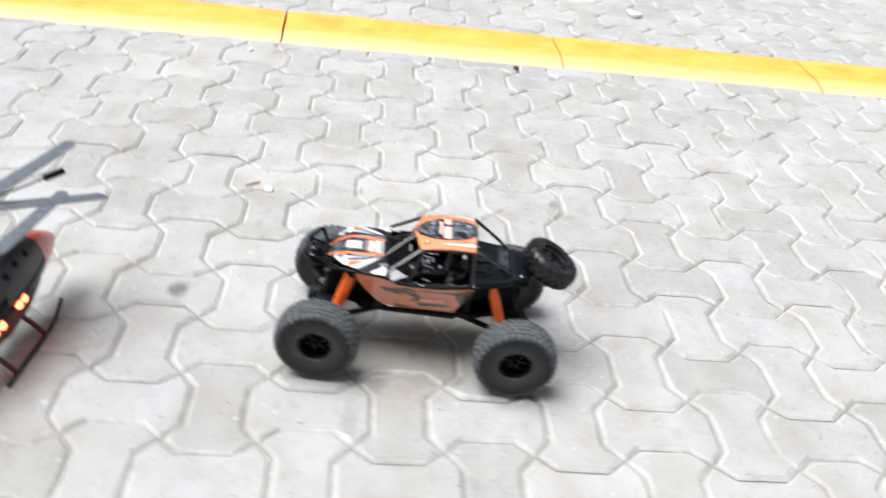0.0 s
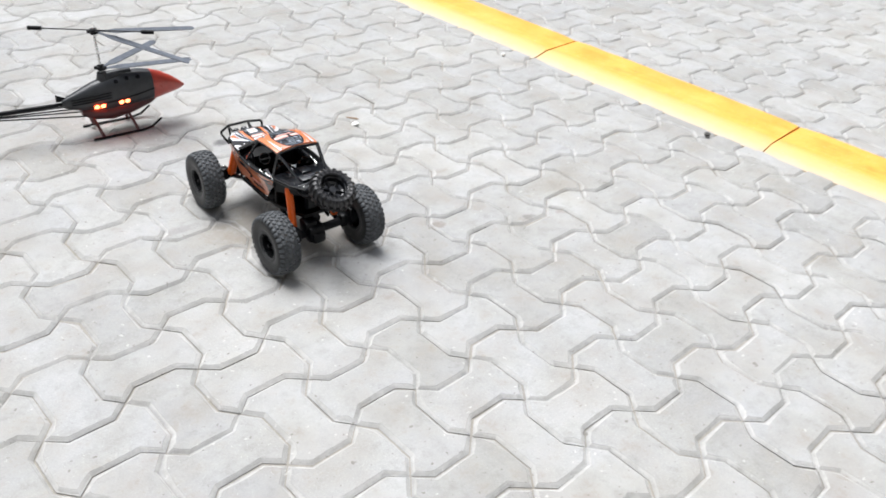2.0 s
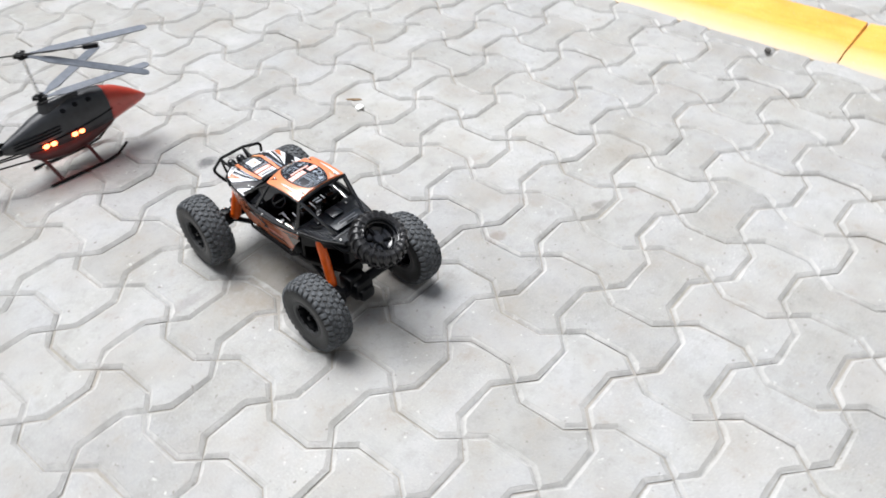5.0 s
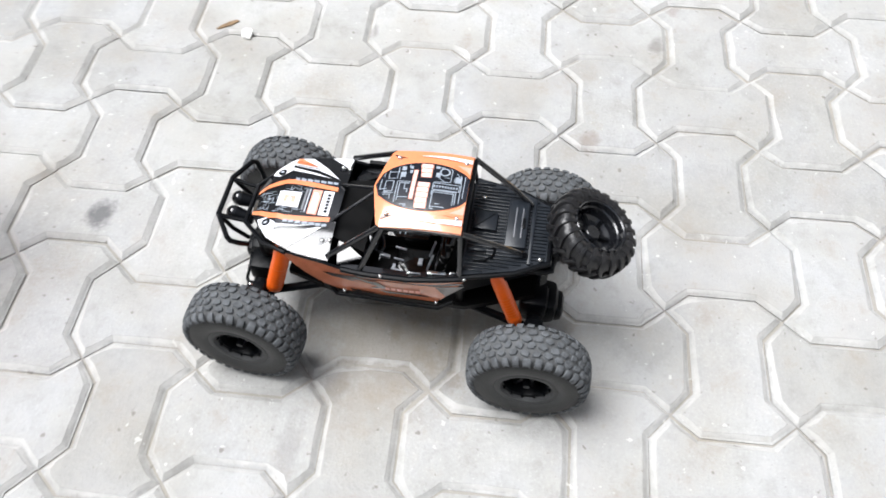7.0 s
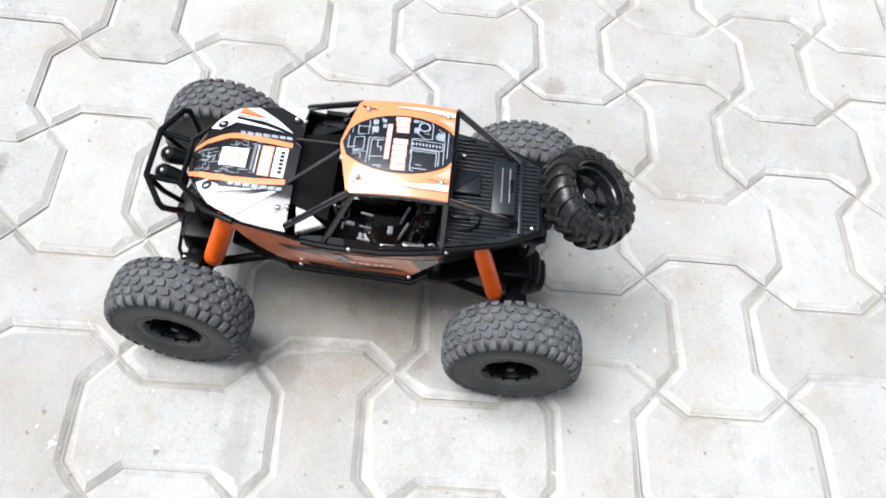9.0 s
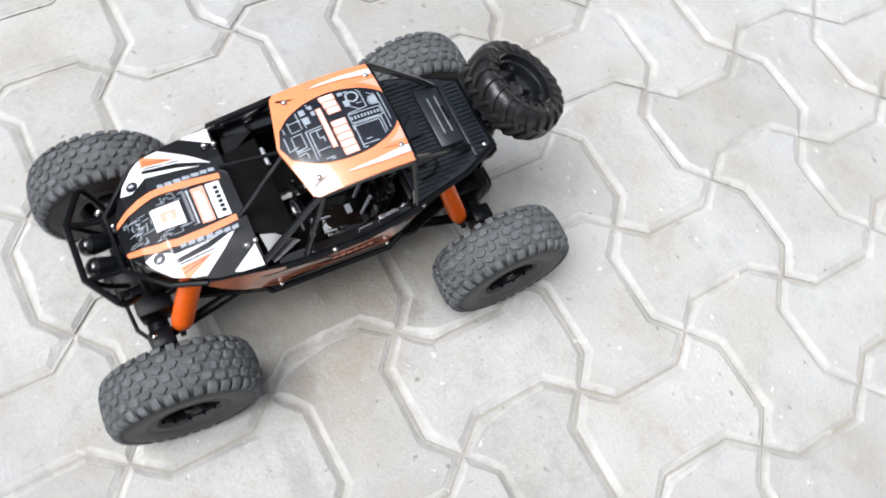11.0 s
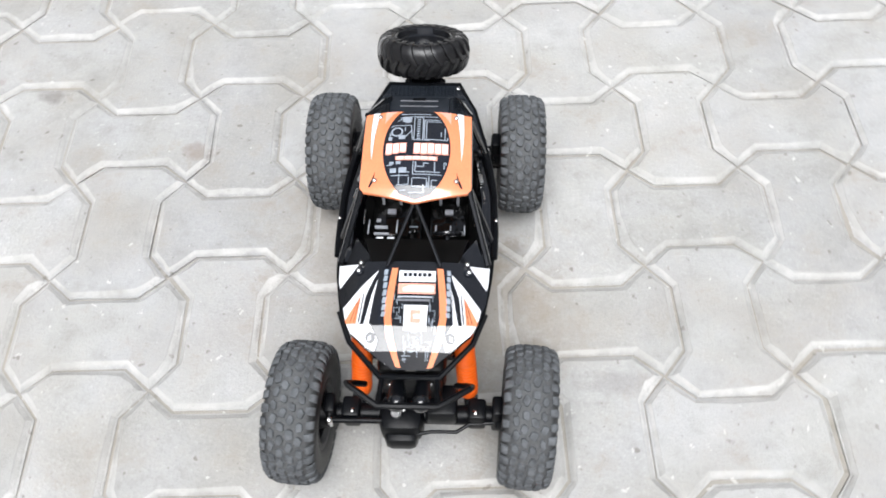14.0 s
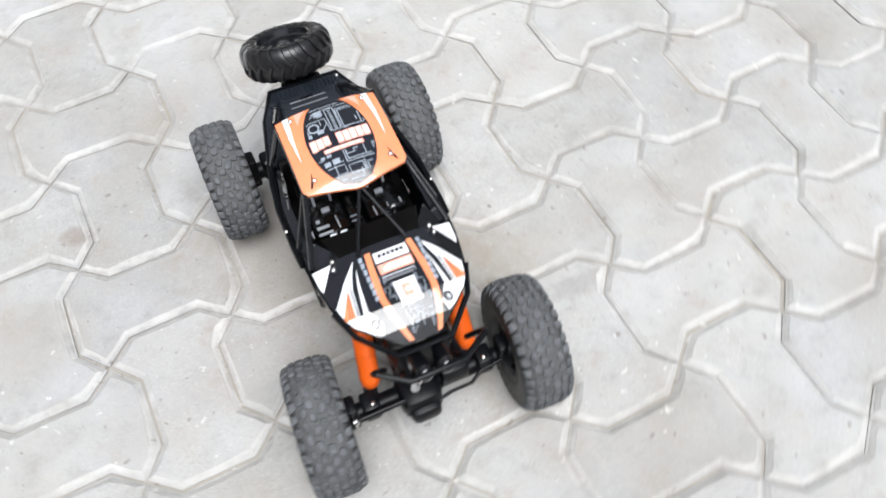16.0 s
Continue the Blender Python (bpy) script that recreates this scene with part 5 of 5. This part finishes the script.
scrap("paper_scrap", (1.486, 2.261, 0.0012), (0.034, 0.022, 0.006), CHIP, "small white chip lying on the paving", "litter", 1, 20)
scrap("stone", (2.459, 1.514, 0.0012), (0.030, 0.020, 0.010), PEBBLE, "small dark pebble beside the yellow kerb", "stone", 2, 30)
scrap("stone", (2.39, 2.44, 0.0012), (0.022, 0.016, 0.007), CHIP, "small pale pebble beside the yellow kerb", "stone", 3, 10)
scrap("paper_scrap", (3.235, 0.885, 0.0012), (0.085, 0.050, 0.022), CHIP, "crumpled white paper scrap beyond the yellow kerb", "litter", 6, 35)
scrap("dry_leaf", (1.508, 2.301, 0.0012), (0.050, 0.010, 0.003), LEAF, "thin dry brown leaf lying on the paving", "leaf", 4, -50)

# ---- paving stones ----
SLOPE, BULGE = 0.215, 0.185


def bone_outline(along_x):
    """The outline of a bone-shaped paver round (0, 0), a grid cell wide: bulged ends, waisted sides."""
    e = [(0.0, 0.0), (SLOPE, 1.0), (1 - SLOPE, 1.0)]
    pts = []
    for k in range(4):
        end = (k % 2 == 1) == along_x
        for u, v in e:
            x, y = u - 0.5, -0.5 - v * BULGE * (1 if end else -1)
            for _ in range(k):
                x, y = -y, x
            pts.append((x * PITCH, y * PITCH))
    return pts


def inset(pts, d):
    out = []
    n = len(pts)
    for i in range(n):
        p, a, b = Vector(pts[i]), Vector(pts[i - 1]), Vector(pts[(i + 1) % n])
        d1, d2 = (p - a).normalized(), (b - p).normalized()
        n1, n2 = Vector((-d1.y, d1.x)), Vector((-d2.y, d2.x))
        m = (n1 + n2)
        m = m / max(0.35, m.dot(n1))
        out.append(tuple(p + m * d))
    return out


RIM = ((0.0011, -0.0135, 0.2), (0.0015, -0.0060, 0.45), (0.0034, -0.0052, 0.50), (0.0078, -0.0010, 0.95), (0.0094, 0.0, 0.0))


def add_paver(verts, faces, rims, along_x, m, rng, fine=True):
    """A stone with a rounded, slightly ragged rim."""
    o = bone_outline(along_x)
    if fine:
        o = [q for i, p in enumerate(o) for q in (p, ((p[0] + o[(i + 1) % 12][0]) / 2, (p[1] + o[(i + 1) % 12][1]) / 2))]
    base, n = len(verts), len(o)
    wear = [rng.uniform(0.85, 1.2) + (0.5 if rng.random() < 0.06 else 0.0) for _ in range(n)]
    ring = inset(o, 1.0)
    rings = RIM if fine is not None else (RIM[0], RIM[-1])
    for d, z, rim in rings:
        for (x, y), (x1, y1), k in zip(o, ring, wear):
            g = d * (k if d > 0.002 else 1.0)
            verts.append(tuple(m @ Vector((x + (x1 - x) * g, y + (y1 - y) * g, z))))
            rims.append(rim)
    for r in range(len(rings) - 1):
        a = base + r * n
        for j in range(n):
            faces.append((a + j, a + (j + 1) % n, a + n + (j + 1) % n, a + n + j))
    top = base + (len(rings) - 1) * n
    faces.append(tuple(top + j for j in range(n)))


def raw_mesh(name, verts, faces, rims, material):
    me = bpy.data.meshes.new(name)
    me.from_pydata(verts, [], faces)
    if material:
        me.materials.append(material)
    me.attributes.new("rim", "FLOAT", "POINT").data.foreach_set("value", rims)
    me.shade_smooth()
    me.set_sharp_from_angle(angle=0.27)
    me.update()
    return me


shared = []
for kind in range(10):
    v, f, k = [], [], []
    add_paver(v, f, k, kind % 2 == 0, Matrix(), random.Random(70 + kind))
    shared.append(raw_mesh("paver", v, f, k, PAVER))


def grid(u, v):
    """The laid grid: the courses lie a little wider apart to the south."""
    return 0.826 + 0.159 * (u - 5), 1.531 + 0.1602 * max(0.0, v - 10) + 0.1645 * min(0.0, v - 10)


rng = random.Random(17)
kerb_in = kerb.matrix_basis.inverted()
near, field, cut = [], [], []
for i in range(-31, 68):
    for j in range(-42, 68):
        x, y = grid(i + 0.5, j + 0.5)
        wide, long = grid(i + 1, j + 1)[0] - grid(i, j)[0], grid(i + 1, j + 1)[1] - grid(i, j)[1]
        across = (kerb_in @ Vector((x, y, 0))).x
        m = pose(x + rng.gauss(0, 0.0011), y + rng.gauss(0, 0.0011), rng.gauss(0, 0.0007) - 0.0004, rng.gauss(0, 0.22), rng.gauss(0, 0.22), rng.gauss(0, 0.35)) @ Matrix.Diagonal((wide / PITCH, long / PITCH, 1, 1))
        row = ((i + j) % 2 == 0, m, (x, y))
        if -0.13 < across < KERB_WIDE + 0.13:
            if not 0.13 < across < KERB_WIDE - 0.13:
                cut.append((row, -1 if across < KERB_WIDE / 2 else 1))
        else:
            near.append(row)
near.sort(key=lambda r: math.hypot((r[2][0] - 1.0) * 1.0, (r[2][1] - 1.6) * 0.85))
near, field = near[:300], near[300:]

# sand swept into the joints: nearly full in some, washed out in others
NX, NY, STEP = 260, 300, 0.014
heap = np.zeros((NY, NX))
dice = np.random.default_rng(9)
for size, weight in ((12, 0.55), (5, 0.45)):
    coarse = dice.random((NY // size + 3, NX // size + 3))
    gy, gx = np.arange(NY) / size, np.arange(NX) / size
    iy, ix = gy.astype(int), gx.astype(int)
    ty, tx = (gy - iy)[:, None], (gx - ix)[None, :]
    ty, tx = ty * ty * (3 - 2 * ty), tx * tx * (3 - 2 * tx)
    c = [coarse[np.ix_(iy + p, ix + q)] for p, q in ((0, 0), (0, 1), (1, 0), (1, 1))]
    heap += weight * ((c[0] * (1 - tx) + c[1] * tx) * (1 - ty) + (c[2] * (1 - tx) + c[3] * tx) * ty)
level = -0.0126 + 0.0052 * np.clip((heap - 0.30) / 0.40, 0, 1)
v = [(-0.65 + STEP * q, -0.75 + STEP * p, float(level[p, q])) for p in range(NY) for q in range(NX)]
f = [(p * NX + q, p * NX + q + 1, (p + 1) * NX + q + 1, (p + 1) * NX + q) for p in range(NY - 1) for q in range(NX - 1)]
f = [g for g in f if (kerb_in @ Vector(v[g[0]])).x < -0.002]
ob = new("joint_sand", raw_mesh("joint_sand", v, f, [0.0] * len(v), SAND))
ob.parent = pavement
tagged(ob, "pale sand swept into the paving joints", kind="stuff")

v, f, k = [], [], []
for along_x, m, at in field:
    add_paver(v, f, k, along_x, m, rng, fine=False if -1.5 < at[0] < 5.6 and -1.6 < at[1] < 5.6 else None)
ob = new("paver_field", raw_mesh("paver_field", v, f, k, PAVER_FAR))
ob.parent = pavement
tagged(ob, "more of the same grey bone-shaped pavers", kind="stuff")

# stones that were cut to meet the kerb
for side, name in ((-1, "cut_pavers_road_side"), (1, "cut_pavers_far_side")):
    v, f, k = [], [], []
    for (along_x, m, _), s in cut:
        if s == side:
            add_paver(v, f, k, along_x, m, rng, fine=False)
    bm = bmesh.new()
    bm.from_mesh(raw_mesh("cut_pavers", v, f, k, None))
    edge_at = kerb.matrix_basis @ Vector((0.0012 if side < 0 else KERB_WIDE - 0.0012, 0, 0))
    way = (kerb.matrix_basis.to_3x3() @ Vector((-side, 0, 0)))
    bmesh.ops.bisect_plane(bm, geom=bm.verts[:] + bm.edges[:] + bm.faces[:], plane_co=edge_at, plane_no=way, clear_outer=True)
    me = bpy.data.meshes.new("cut_pavers")
    bm.to_mesh(me)
    bm.free()
    me.materials.append(PAVER_FAR)
    ob = new("cut_pavers", me)
    ob.parent = pavement
    tagged(ob, "pavers cut to meet the yellow kerb", kind="stuff")

for along_x, m, _ in near:
    ob = new("paver", shared[2 * rng.randrange(5) + (0 if along_x else 1)])
    ob.parent = pavement
    ob.matrix_basis = m
